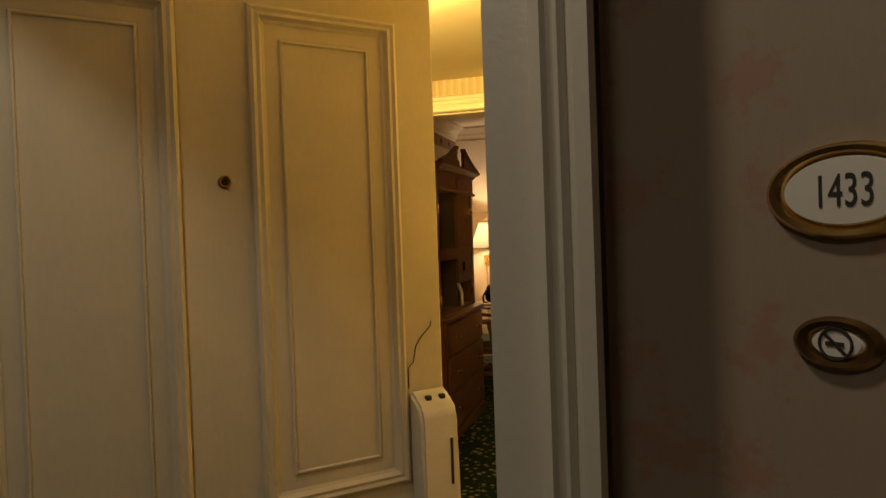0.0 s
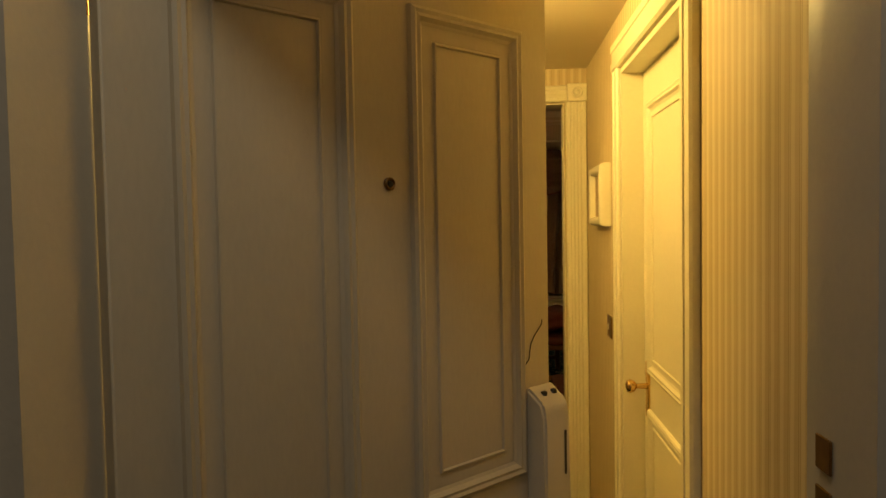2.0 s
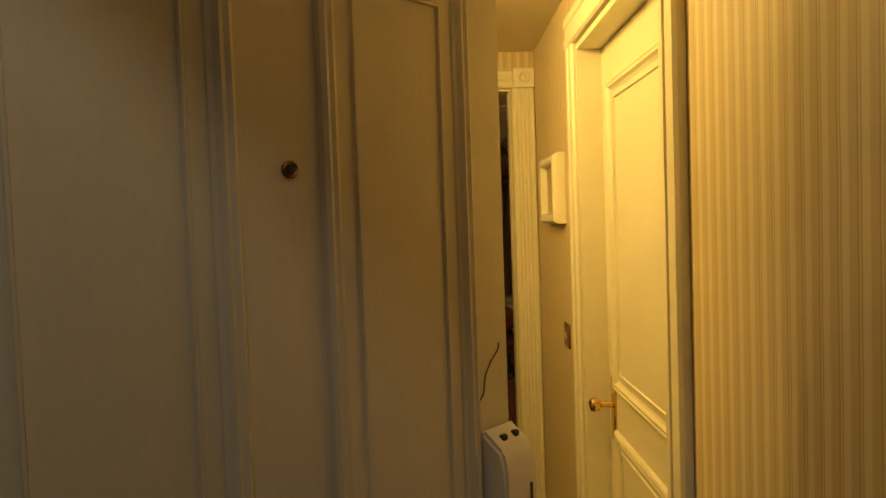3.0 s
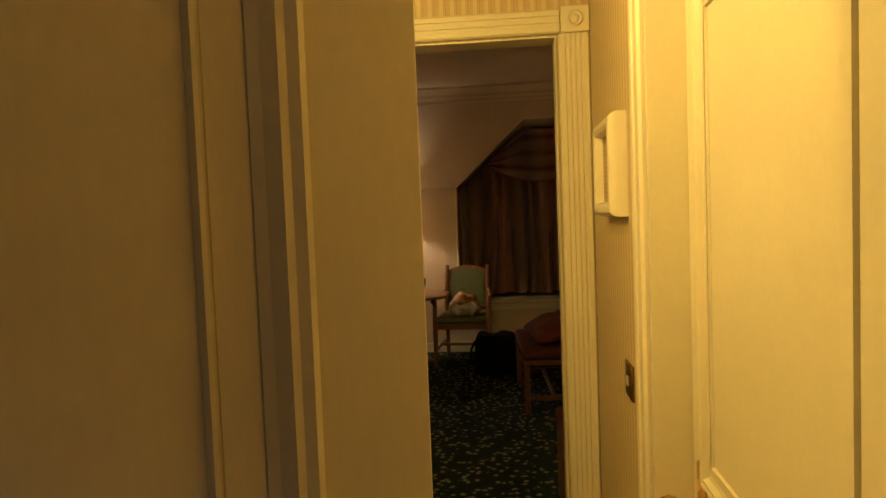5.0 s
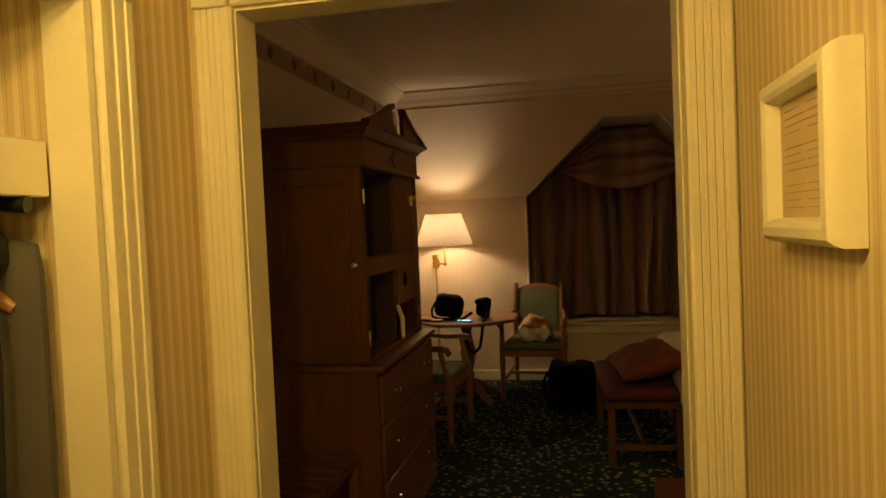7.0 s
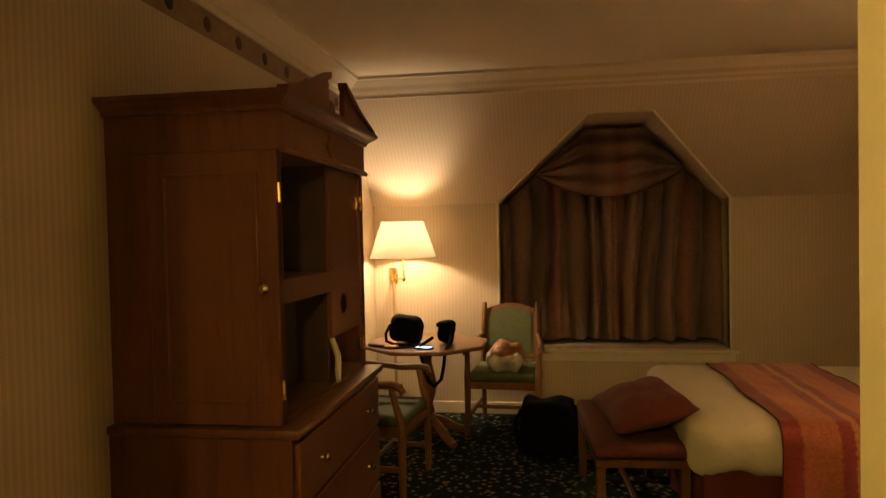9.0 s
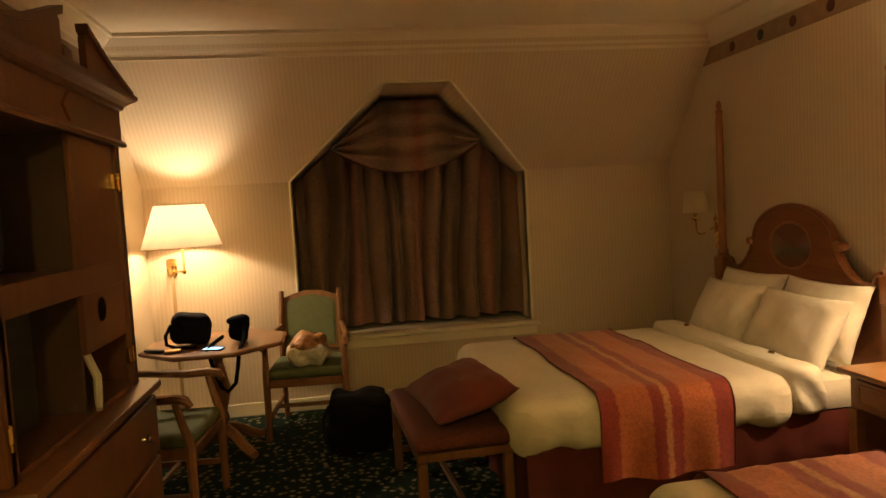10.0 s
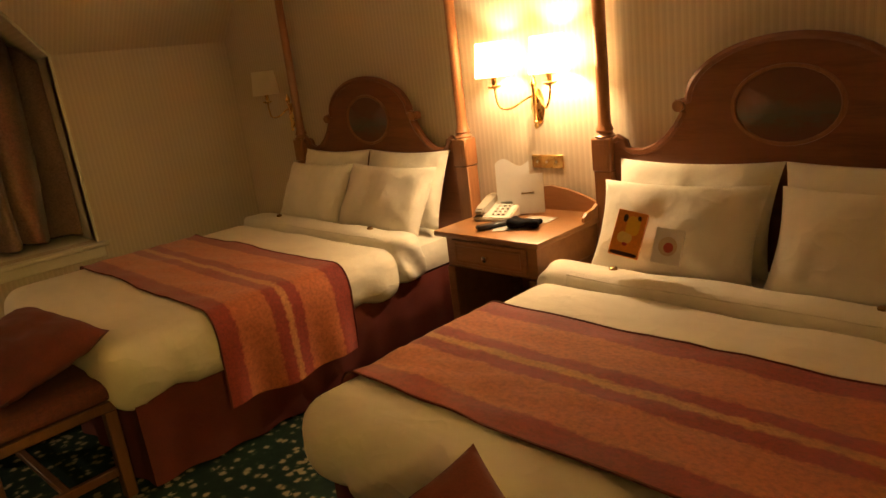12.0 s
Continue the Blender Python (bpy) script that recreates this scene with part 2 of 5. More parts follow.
RED, ORANGE, GOLD = (0.30, 0.030, 0.019), (0.54, 0.155, 0.048), (0.56, 0.24, 0.08)
RUNNER = banded("runner_cloth", [(0, RED), (0.135, RED), (0.15, ORANGE), (0.385, ORANGE), (0.40, RED), (0.475, RED), (0.49, GOLD), (0.525, GOLD), (0.54, RED), (0.61, RED), (0.625, ORANGE), (0.86, ORANGE), (0.875, RED), (1, RED)], 0, 0.0, 0.65)
OLIVE, TAN, BRICK = (0.15, 0.092, 0.062), (0.30, 0.18, 0.12), (0.27, 0.105, 0.068)
CURTAIN = banded("curtain_cloth", [(0, OLIVE), (0.12, TAN), (0.20, OLIVE), (0.27, BRICK), (0.31, TAN), (0.42, OLIVE), (0.50, TAN), (0.55, BRICK), (0.59, TAN), (0.70, OLIVE), (0.80, TAN), (0.84, BRICK), (0.88, OLIVE), (1, TAN)], 0, -0.85, 1.02, 0.8, (0.08, 0.06, 0.04))
BORDER = surf("border_paper", (0.30, 0.20, 0.12), 0.7, var=0.2, big=14, relief=0.1)
MEDAL = surf("border_medallion", (0.10, 0.035, 0.025), 0.7, var=0.3, big=30)
MEDAL2 = surf("border_medallion_green", (0.02, 0.03, 0.022), 0.7, var=0.3, big=30)
SHADE = shade_cloth("lampshade_cloth", (0.74, 0.63, 0.46), 0.16)
SHADE2 = shade_cloth("sconce_shade_cloth", (0.85, 0.78, 0.64), 0.75)

for m_ in (BLACKCLOTH, DARK, GREY):
    m_.node_tree.nodes["Principled BSDF"].inputs["Specular IOR Level"].default_value = 0.12


# ---- mesh helpers ----
def box(bm, lo, hi, bev=0.0, seg=1):
    vs = [bm.verts.new((x, y, z)) for x in (lo[0], hi[0]) for y in (lo[1], hi[1]) for z in (lo[2], hi[2])]
    fs = [bm.faces.new([vs[i] for i in f]) for f in ((0, 1, 3, 2), (4, 6, 7, 5), (0, 4, 5, 1), (2, 3, 7, 6), (0, 2, 6, 4), (1, 5, 7, 3))]
    if bev:
        es = list({e for f in fs for e in f.edges})
        bmesh.ops.bevel(bm, geom=es, offset=bev, segments=seg, affect="EDGES", profile=0.5)
    return bm


def prism(bm, poly, to3, a, b):
    """Extrudes a 2D outline; to3(u, v, w) places it, w from a to b."""
    v0 = [bm.verts.new(to3(u, v, a)) for u, v in poly]
    v1 = [bm.verts.new(to3(u, v, b)) for u, v in poly]
    n = len(poly)
    for i in range(n):
        bm.faces.new((v0[i], v0[(i + 1) % n], v1[(i + 1) % n], v1[i]))
    bm.faces.new(v0[::-1])
    bm.faces.new(v1)
    return bm


def lathe(bm, prof, at=(0, 0, 0), seg=16, axis="z", squash=(1, 1)):
    rings = []
    for r, h in prof:
        ring = []
        for i in range(seg):
            a = 2 * math.pi * i / seg
            c, s = max(r, 1e-4) * math.cos(a) * squash[0], max(r, 1e-4) * math.sin(a) * squash[1]
            p = {"z": (c, s, h), "x": (h, c, s), "y": (c, h, s)}[axis]
            ring.append(bm.verts.new((at[0] + p[0], at[1] + p[1], at[2] + p[2])))
        rings.append(ring)
    for a, b in zip(rings, rings[1:]):
        for i in range(seg):
            bm.faces.new((a[i], a[(i + 1) % seg], b[(i + 1) % seg], b[i]))
    bm.faces.new(rings[0][::-1])
    bm.faces.new(rings[-1])
    return bm


def tube(bm, pts, r, seg=8):
    pts = [Vector(p) for p in pts]
    rings = []
    for i, p in enumerate(pts):
        d = (pts[min(i + 1, len(pts) - 1)] - pts[max(i - 1, 0)]).normalized()
        u = d.orthogonal().normalized() if not rings else (ref - d * ref.dot(d)).normalized()
        ref = u
        w = d.cross(u)
        rad = r[i] if isinstance(r, (list, tuple)) else r
        rings.append([bm.verts.new(p + u * rad * math.cos(2 * math.pi * k / seg) + w * rad * math.sin(2 * math.pi * k / seg)) for k in range(seg)])
    for a, b in zip(rings, rings[1:]):
        for i in range(seg):
            bm.faces.new((a[i], a[(i + 1) % seg], b[(i + 1) % seg], b[i]))
    bm.faces.new(rings[0][::-1])
    bm.faces.new(rings[-1])
    return bm


def open_cone(bm, r0, z0, r1, z1, at=(0, 0, 0), seg=40, ripple=0.0):
    rings = []
    for k in range(5):
        f = k / 4
        r, z = r0 + (r1 - r0) * f, z0 + (z1 - z0) * f
        rings.append([bm.verts.new((at[0] + (r + ripple * (i % 2)) * math.cos(2 * math.pi * i / seg), at[1] + (r + ripple * (i % 2)) * math.sin(2 * math.pi * i / seg), at[2] + z)) for i in range(seg)])
    for a, b in zip(rings, rings[1:]):
        for i in range(seg):
            bm.faces.new((a[i], a[(i + 1) % seg], b[(i + 1) % seg], b[i]))
    return bm


def arc(c, r, a0, a1, n, put):
    return [put(c[0] + r * math.cos(radians(a0 + (a1 - a0) * i / n)), c[1] + r * math.sin(radians(a0 + (a1 - a0) * i / n))) for i in range(n + 1)]


def soft(bm, lo, hi, r, n=8, amp=0.0, freq=6.0, pinch=0.0, seed=0.0):
    """A rounded, slightly lumpy box for cushions, mattresses and bags."""
    lo, hi = Vector(lo), Vector(hi)
    size = hi - lo
    rr = Vector([min(r, s * 0.499) for s in size])
    counts = [max(2, min(40, int(round(n * s / max(size))) + 2)) for s in size]
    cache = {}

    def vert(i, j, k):
        key = (i, j, k)
        if key not in cache:
            p = Vector([lo[a] + size[a] * key[a] / counts[a] for a in range(3)])
            q = Vector([min(max(p[a], lo[a] + rr[a]), hi[a] - rr[a]) for a in range(3)])
            d = Vector([(p[a] - q[a]) / rr[a] for a in range(3)])
            if d.length > 1e-6:
                d = d.normalized()
                p = q + Vector([d[a] * rr[a] for a in range(3)])
            if amp:
                p += d * amp * noise.noise(p * freq + Vector((seed, seed, seed)))
            cache[key] = bm.verts.new(p)
        return cache[key]

    for a in range(3):
        b, c = (a + 1) % 3, (a + 2) % 3
        for side in (0, counts[a]):
            for i in range(counts[b]):
                for j in range(counts[c]):
                    ks = []
                    for di, dj in ((0, 0), (1, 0), (1, 1), (0, 1)):
                        k = [0, 0, 0]
                        k[a], k[b], k[c] = side, i + di, j + dj
                        ks.append(vert(*k))
                    bm.faces.new(ks if side else ks[::-1])
    return bm


def pillow_mesh(bm, w, h, t, seed=0.0, n=26, crease=0.014):
    """A pillow lying in the x, y plane, thickest in the middle, with drawn-in sides and pulled corners."""
    grid = {}
    for s in (1, -1):
        for i in range(n + 1):
            for j in range(n + 1):
                u, v = 2 * i / n - 1, 2 * j / n - 1
                edge = i in (0, n) or j in (0, n)
                if edge and s == -1:
                    grid[s, i, j] = grid[1, i, j]
                    continue
                full = ((1 - abs(u) ** 2.4) * (1 - abs(v) ** 2.4)) ** 0.46
                x = u * w / 2 * (1 - 0.075 * (1 - v * v))
                y = v * h / 2 * (1 - 0.085 * (1 - u * u))
                z = s * t / 2 * full + crease * noise.noise(Vector((x * 7 + seed, y * 7, s + seed))) * (0.4 + full) + 0.75 * crease * noise.noise(Vector((x * 26 + seed, y * 11 + x * 9, s))) * full + 0.9 * crease * (1 - 2 * abs(noise.noise(Vector((x * 9 + y * 16 + seed, y * 5 - x * 4, s * 2))))) * full * (abs(u) ** 2 + abs(v) ** 2) * 0.5
                grid[s, i, j] = bm.verts.new((x, y, z))
    for s in (1, -1):
        for i in range(n):
            for j in range(n):
                f = [grid[s, i, j], grid[s, i + 1, j], grid[s, i + 1, j + 1], grid[s, i, j + 1]]
                bm.faces.new(f if s == 1 else f[::-1])
    return bm


def moved(bm, m):
    bmesh.ops.transform(bm, matrix=m, verts=bm.verts)
    return bm


def finish(name, bm, material, smooth=None):
    bmesh.ops.recalc_face_normals(bm, faces=bm.faces)
    me = bpy.data.meshes.new(name)
    bm.to_mesh(me)
    bm.free()
    me.materials.append(material)
    if smooth is not None:
        me.shade_smooth()
        me.set_sharp_from_angle(angle=radians(smooth))
    return me


def part(name, bm, material, parent, label="", smooth=40):
    ob = new(name, finish(name, bm, material, smooth))
    ob.parent = parent
    if label:
        ob["label"] = label
    return ob


def thing(name, label, category, m=Matrix(), group="", kind=""):
    e = new(name)
    e.empty_display_size = 0.1
    e.matrix_basis = m
    return tagged(e, label, category, group, kind)


def single(name, bm, material, label, category, m=Matrix(), group="", kind="", smooth=40):
    ob = new(name, finish(name, bm, material, smooth))
    ob.matrix_basis = m
    return tagged(ob, label, category, group, kind)


def slab(name, lo, hi, material, label, category="wall", bev=0.0):
    return single(name, box(bmesh.new(), lo, hi, bev), material, label, category, kind="structure")


N = bmesh.new

# ---- setting: hall, corridor, bedroom ----
XL, XR, YF, CEIL, HC = -1.88, 2.21, 5.04, 2.66, 2.19
OPL, OPR, OPZ = -1.075, -0.105, 2.03
KNEE, SLOPE = 1.75, 0.90


def slope_y(z):
    return YF - SLOPE * (z - KNEE) if z > KNEE else YF


single("floor", box(N(), (-2.3, -2.50, -0.10), (2.5, 5.6, 0.0)), CARPET, "dark green carpet with scattered beige leaf pattern", "carpet", kind="structure")
slab("corridor_floor", (-3.2, -4.9, -0.10), (3.2, -2.502, -0.004), CARPET, "dark patterned corridor carpet", "carpet")
slab("ceiling_hall", (-1.9, -2.44, HC), (0.10, -0.002, HC + 0.1), PLASTER, "low cream plaster ceiling of the entrance hall", "ceiling")
slab("ceiling_bedroom", (-2.1, 0.04, CEIL), (2.4, 4.6, CEIL + 0.1), PLASTER, "cream plaster bedroom ceiling", "ceiling")
slab("ceiling_corridor", (-3.2, -4.9, 2.60), (3.2, -2.35, 2.70), PLASTER, "plain corridor ceiling", "ceiling")
# wall between hall and bedroom: hall paper on one face, bedroom paper on the other
bm = N()
box(bm, (-1.30, 0.0, 0), (OPL, 0.04, 2.75)); box(bm, (OPR, 0.0, 0), (0.10, 0.04, 2.75)); box(bm, (OPL, 0.0, OPZ), (OPR, 0.04, 2.75))
single("wall_hall_end", bm, PAPER_X, "striped cream wallpaper round the bedroom opening", "wall", kind="structure")
bm = N()
box(bm, (-2.1, 0.04, 0), (OPL, 0.08, 2.75)); box(bm, (OPR, 0.04, 0), (2.4, 0.08, 2.75)); box(bm, (OPL, 0.04, OPZ), (OPR, 0.08, 2.75))
single("wall_bedroom_entry", bm, ROOM_X, "striped beige bedroom wallpaper beside the opening", "wall", kind="structure")
# right hall wall with the bathroom doorway
BY0, BY1, BZ = -1.66, -0.897, 1.990
bm = N()
box(bm, (0.0, -2.339, 0), (0.10, BY0, 2.4)); box(bm, (0.0, BY1, 0), (0.10, 0.0, 2.4)); box(bm, (0.0, BY0, BZ), (0.10, BY1, 2.4))
single("wall_hall_bathroom", bm, PAPER_Y, "striped cream wallpaper of the entrance hall", "wall", kind="structure")
# left hall wall with the open wardrobe
CY0, CY1, CZ = -1.30, -0.345, 1.98
bm = N()
box(bm, (-1.28, -2.43, 0), (-1.20, CY0, 2.4)); box(bm, (-1.28, CY1, 0), (-1.20, 0.0, 2.4)); box(bm, (-1.28, CY0, CZ), (-1.20, CY1, 2.4))
single("wall_hall_wardrobe", bm, PAPER_Y, "striped cream wallpaper round the open wardrobe", "wall", kind="structure")
slab("wall_wardrobe_back", (-1.90, CY0 - 0.06, 0), (-1.84, CY1 + 0.06, 2.4), PAPER_Y, "striped wallpaper at the back of the open wardrobe")
bm = N()
box(bm, (-1.84, CY0 - 0.06, 0), (-1.28, CY0, 2.4)); box(bm, (-1.84, CY1, 0), (-1.28, CY1 + 0.06, 2.4))
single("wall_wardrobe_inside", bm, PAPER_X, "striped wallpaper inside the open wardrobe", "wall", kind="structure")
# bedroom walls
slab("wall_left", (XL - 0.1, 0.08, 0), (XL, 5.7, 2.75), ROOM_Y, "striped beige wallpaper behind the armoire")
slab("wall_headboards", (XR, 0.08, 0), (XR + 0.1, 5.7, 2.75), ROOM_Y, "striped beige wallpaper behind the headboards")
WL, WR, WT0, WT1, WS, WTZ = -0.82, 1.005, -0.108, 0.350, 0.55, 2.365
bm = N()
box(bm, (XL, YF, 0), (WL, YF + 0.1, KNEE)); box(bm, (WR, YF, 0), (XR, YF + 0.1, KNEE)); box(bm, (WL, YF, 0), (WR, YF + 0.1, WS))


def on_slope(u, v, w):
    return (u, slope_y(v) + w, v)


for poly in ([(XL, KNEE), (WL, KNEE), (WT0, WTZ), (WT0, 2.74), (XL, 2.74)], [(WT0, WTZ), (WT1, WTZ), (WT1, 2.74), (WT0, 2.74)], [(WT1, WTZ), (WR, KNEE), (XR, KNEE), (XR, 2.74), (WT1, 2.74)]):
    prism(bm, poly, on_slope, 0.0, 0.1)
single("wall_window", bm, ROOM_X, "striped beige wall that slopes inwards above knee height", "wall", kind="structure")
# dormer reveals and back
outline = [(WL, WS), (WL, KNEE), (WT0, WTZ), (WT1, WTZ), (WR, KNEE), (WR, WS)]
bm = N()
for (x0, z0), (x1, z1) in zip(outline, outline[1:]):
    d = Vector((x1 - x0, z1 - z0)).normalized()
    ox, oz = -d.y * 0.05, d.x * 0.05
    q = [(x0, z0), (x1, z1), (x1 + ox, z1 + oz), (x0 + ox, z0 + oz)]
    vs = []
    for k, (x, z) in enumerate(q):
        zz = (z0, z1, z1, z0)[k]
        vs.append((bm.verts.new((x, slope_y(zz) + 0.002, z)), bm.verts.new((x, 5.60, z))))
    for a, b in ((0, 1), (1, 2), (2, 3), (3, 0)):
        bm.faces.new((vs[a][0], vs[b][0], vs[b][1], vs[a][1]))
    bm.faces.new([v[0] for v in vs]); bm.faces.new([v[1] for v in vs][::-1])
single("dormer_reveal", bm, ROOM_X, "plastered reveal of the dormer window", "wall", kind="structure", smooth=None)
win = thing("window_1", "dark dormer window behind drawn curtains", "window", kind="structure")
part("pane", box(N(), (WL - 0.1, 5.60, WS - 0.05), (WR + 0.1, 5.62, 2.45)), DARK, win)
bm = N()
for x in (WL, 0.06, WR - 0.05):
    box(bm, (x, 5.57, WS), (x + 0.05, 5.598, 2.3))
part("window_frame", bm, CREAM, win)
bm = N()
box(bm, (-0.90, YF - 0.055, WS - 0.032), (WR + 0.055, 5.59, WS - 0.002), 0.008)
part("window_sill", bm, CREAM, win)
bm = N()
box(bm, (-0.88, YF - 0.022, WS - 0.105), (WR + 0.03, YF - 0.002, WS - 0.034), 0.006)
part("apron", bm, CREAM, win)
bm = N()
tube(bm, [(x, slope_y(z) - 0.003, z) for x, z in outline], 0.011, 6)
single("window_trim", bm, CREAM, "pale bead round the dormer opening", "trim", kind="structure")


def crown(name, put, length, label):
    prof = [(0, 0), (0.012, 0), (0.016, 0.03), (0.03, 0.036), (0.05, 0.07), (0.10, 0.105), (0.108, 0.115), (0.125, 0.118), (0.13, 0.14), (0, 0.14)]
    single(name, prism(N(), prof, put, 0.0, length), PLASTER, label, "trim", kind="structure", smooth=25)


crown("crown_left", lambda u, v, w: (XL + u, 0.12 + w, CEIL - 0.14 + v), 4.3, "moulded plaster cornice")
crown("crown_headboards", lambda u, v, w: (XR - u, 0.12 + w, CEIL - 0.14 + v), 4.3, "moulded plaster cornice")
YC = slope_y(CEIL - 0.14)
prism_pts = [(0.0, 0), (-0.012, 0.0), (-0.02, 0.03), (-0.035, 0.036), (-0.06, 0.07), (-0.11, 0.105), (-0.118, 0.115), (-0.135, 0.118), (-0.14, 0.138), (0.0, 0.138)]
single("crown_window", prism(N(), [(YC + a, CEIL - 0.14 + b) for a, b in prism_pts], lambda u, v, w: (w, u, v), XL + 0.001, XR - 0.001), PLASTER, "moulded plaster cornice over the sloping wall", "trim", kind="structure", smooth=25)


def border(name, xw, sign):
    b = thing(name, "dark patterned wallpaper border with medallions", "border", kind="structure")
    part("border_strip", box(N(), (min(xw, xw + sign * 0.003), 0.13, CEIL - 0.26), (max(xw, xw + sign * 0.003), YC + 0.10, CEIL - 0.145)), BORDER, b)
    for i in range(13):
        y = 0.35 + i * 0.31
        lathe_bm = lathe(N(), [(0.034, 0), (0.030, 0.0018)] if sign > 0 else [(0.034, 0), (0.030, -0.0018)], (xw + sign * 0.0035, y, CEIL - 0.202), 14, "x")
        part("medallion", lathe_bm, (MEDAL, MEDAL, MEDAL2)[i % 3], b)


border("border_left", XL, 1)
border("border_headboards", XR, -1)


def baseboard(name, lo, hi):
    single(name, box(N(), lo, hi, 0.006), CREAM, "low cream painted skirting board", "baseboard", kind="structure")


baseboard("baseboard_window", (XL + 0.02, YF - 0.018, 0), (XR, YF - 0.002, 0.10))
baseboard("baseboard_left", (XL + 0.002, 0.13, 0), (XL + 0.018, YF, 0.10))
baseboard("baseboard_headboards", (XR - 0.018, 0.13, 0), (XR - 0.002, YF - 0.02, 0.10))
baseboard("baseboard_hall_a", (-0.018, -2.335, 0), (-0.002, BY0 - 0.09, 0.10))
baseboard("baseboard_hall_b", (-0.018, BY1 + 0.10, 0), (-0.002, -0.03, 0.10))

# ---- opening between hall and bedroom: fluted casing ----


def fluted(w, t=0.022, n=4):
    """Outline of a fluted board: width along u, thickness along v."""
    pts = [(0, 0), (0, t * 0.7), (0.006, t), (0.016, t)]
    inner = w - 0.032
    for i in range(n):
        a = 0.016 + inner * (i + 0.2) / n
        b = 0.016 + inner * (i + 0.8) / n
        pts += [(a, t), (a + 0.002, t - 0.004), (b - 0.002, t - 0.004), (b, t)]
    pts += [(w - 0.016, t), (w - 0.006, t), (w, t * 0.7), (w, 0)]
    return pts


door1 = thing("door_1", "cased bedroom opening with fluted cream trim", "doorway", kind="structure")
bm = N(); prism(bm, fluted(0.095), lambda u, v, w: (OPR + 0.008 + u, -v - 0.001, w), 0.0, OPZ + 0.005); part("casing", bm, CREAM, door1, smooth=None)
bm = N(); prism(bm, fluted(0.095), lambda u, v, w: (OPL - 0.005 - u, -v - 0.001, w), 0.0, OPZ + 0.005); part("casing", bm, CREAM, door1, smooth=None)
bm = N(); prism(bm, fluted(0.075, n=2), lambda u, v, w: (w, -v - 0.001, OPZ + 0.007 + u), OPL - 0.005, OPR + 0.012); part("head_casing", bm, CREAM, door1, smooth=None)
for x in (OPR + 0.014, OPL - 0.1):
    bm = box(N(), (x, -0.030, OPZ + 0.006), (x + 0.09, -0.001, OPZ + 0.088), 0.004)
    lathe(bm, [(0.026, -0.030), (0.022, -0.036), (0.014, -0.030), (0.008, -0.036), (0.001, -0.037)], (x + 0.045, 0, OPZ + 0.047), 14, "y")
    part("corner_block", bm, CREAM, door1)
bm = N(); box(bm, (OPL, -0.012, 0), (OPL + 0.004, 0.083, OPZ)); box(bm, (OPR - 0.004, -0.012, 0), (OPR, 0.083, OPZ)); box(bm, (OPL + 0.004, -0.012, OPZ - 0.004), (OPR - 0.004, 0.083, OPZ))
part("jamb_lining", bm, CREAM, door1)
bm = N(); box(bm, (OPL - 0.09, 0.081, 0), (OPL - 0.002, 0.092, OPZ), 0.003); box(bm, (OPR + 0.002, 0.081, 0), (OPR + 0.09, 0.092, OPZ), 0.003); box(bm, (OPL - 0.09, 0.081, OPZ + 0.001), (OPR + 0.09, 0.092, OPZ + 0.09), 0.003)
part("bedroom_casing", bm, CREAM, door1)


# ---- panelled doors ----
def frame_ring(bm, u0, v0, u1, v1, put, prof):
    """A mitred moulding round a rectangle. prof: (inset, height) pairs."""
    rings = []
    for ins, h in prof:
        rings.append([bm.verts.new(put(u, v, h)) for u, v in ((u0 + ins, v0 + ins), (u1 - ins, v0 + ins), (u1 - ins, v1 - ins), (u0 + ins, v1 - ins))])
    for a, b in zip(rings, rings[1:]):
        for i in range(4):
            bm.faces.new((a[i], a[(i + 1) % 4], b[(i + 1) % 4], b[i]))
    return bm


MOULD = [(0, 0.0), (0.002, 0.009), (0.008, 0.013), (0.014, 0.010), (0.020, 0.012), (0.026, 0.004), (0.032, 0.001)]
GROOVE = [(0.0, 0.0002), (0.002, -0.001), (0.004, 0.0045), (0.007, 0.005), (0.009, 0.0003)]

# bathroom door, closed, in its frame
door2 = thing("door_2", "closed cream panelled bathroom door", "door", kind="structure")
bm = N(); prism(bm, fluted(0.092, n=1), lambda u, v, w: (-v - 0.001, BY1 + 0.004 + u, w), 0, BZ + 0.006); part("casing", bm, CREAM, door2, smooth=None)
bm = N(); prism(bm, fluted(0.082, n=1), lambda u, v, w: (-v - 0.001, BY0 - 0.004 - u, w), 0, BZ + 0.006); part("casing", bm, CREAM, door2, smooth=None)
bm = N(); prism(bm, fluted(0.095, n=1), lambda u, v, w: (-v - 0.003, w, BZ + 0.007 + u), BY0 - 0.09, BY1 + 0.10); part("head_casing", bm, CREAM, door2, smooth=None)
bm = N(); box(bm, (-0.010, BY1 - 0.016, 0), (0.10, BY1, BZ)); box(bm, (-0.010, BY0, 0), (0.10, BY0 + 0.016, BZ)); box(bm, (-0.010, BY0 + 0.016, BZ - 0.016), (0.10, BY1 - 0.016, BZ))
part("jamb_lining", bm, CREAM, door2)
leaf = part("door_leaf", box(N(), (0.060, BY0 + 0.018, 0.01), (0.098, BY1 - 0.018, BZ - 0.018), 0.002), CREAM, door2)


def bath_put(u, v, h):
    return (0.0598 - h, u, v)


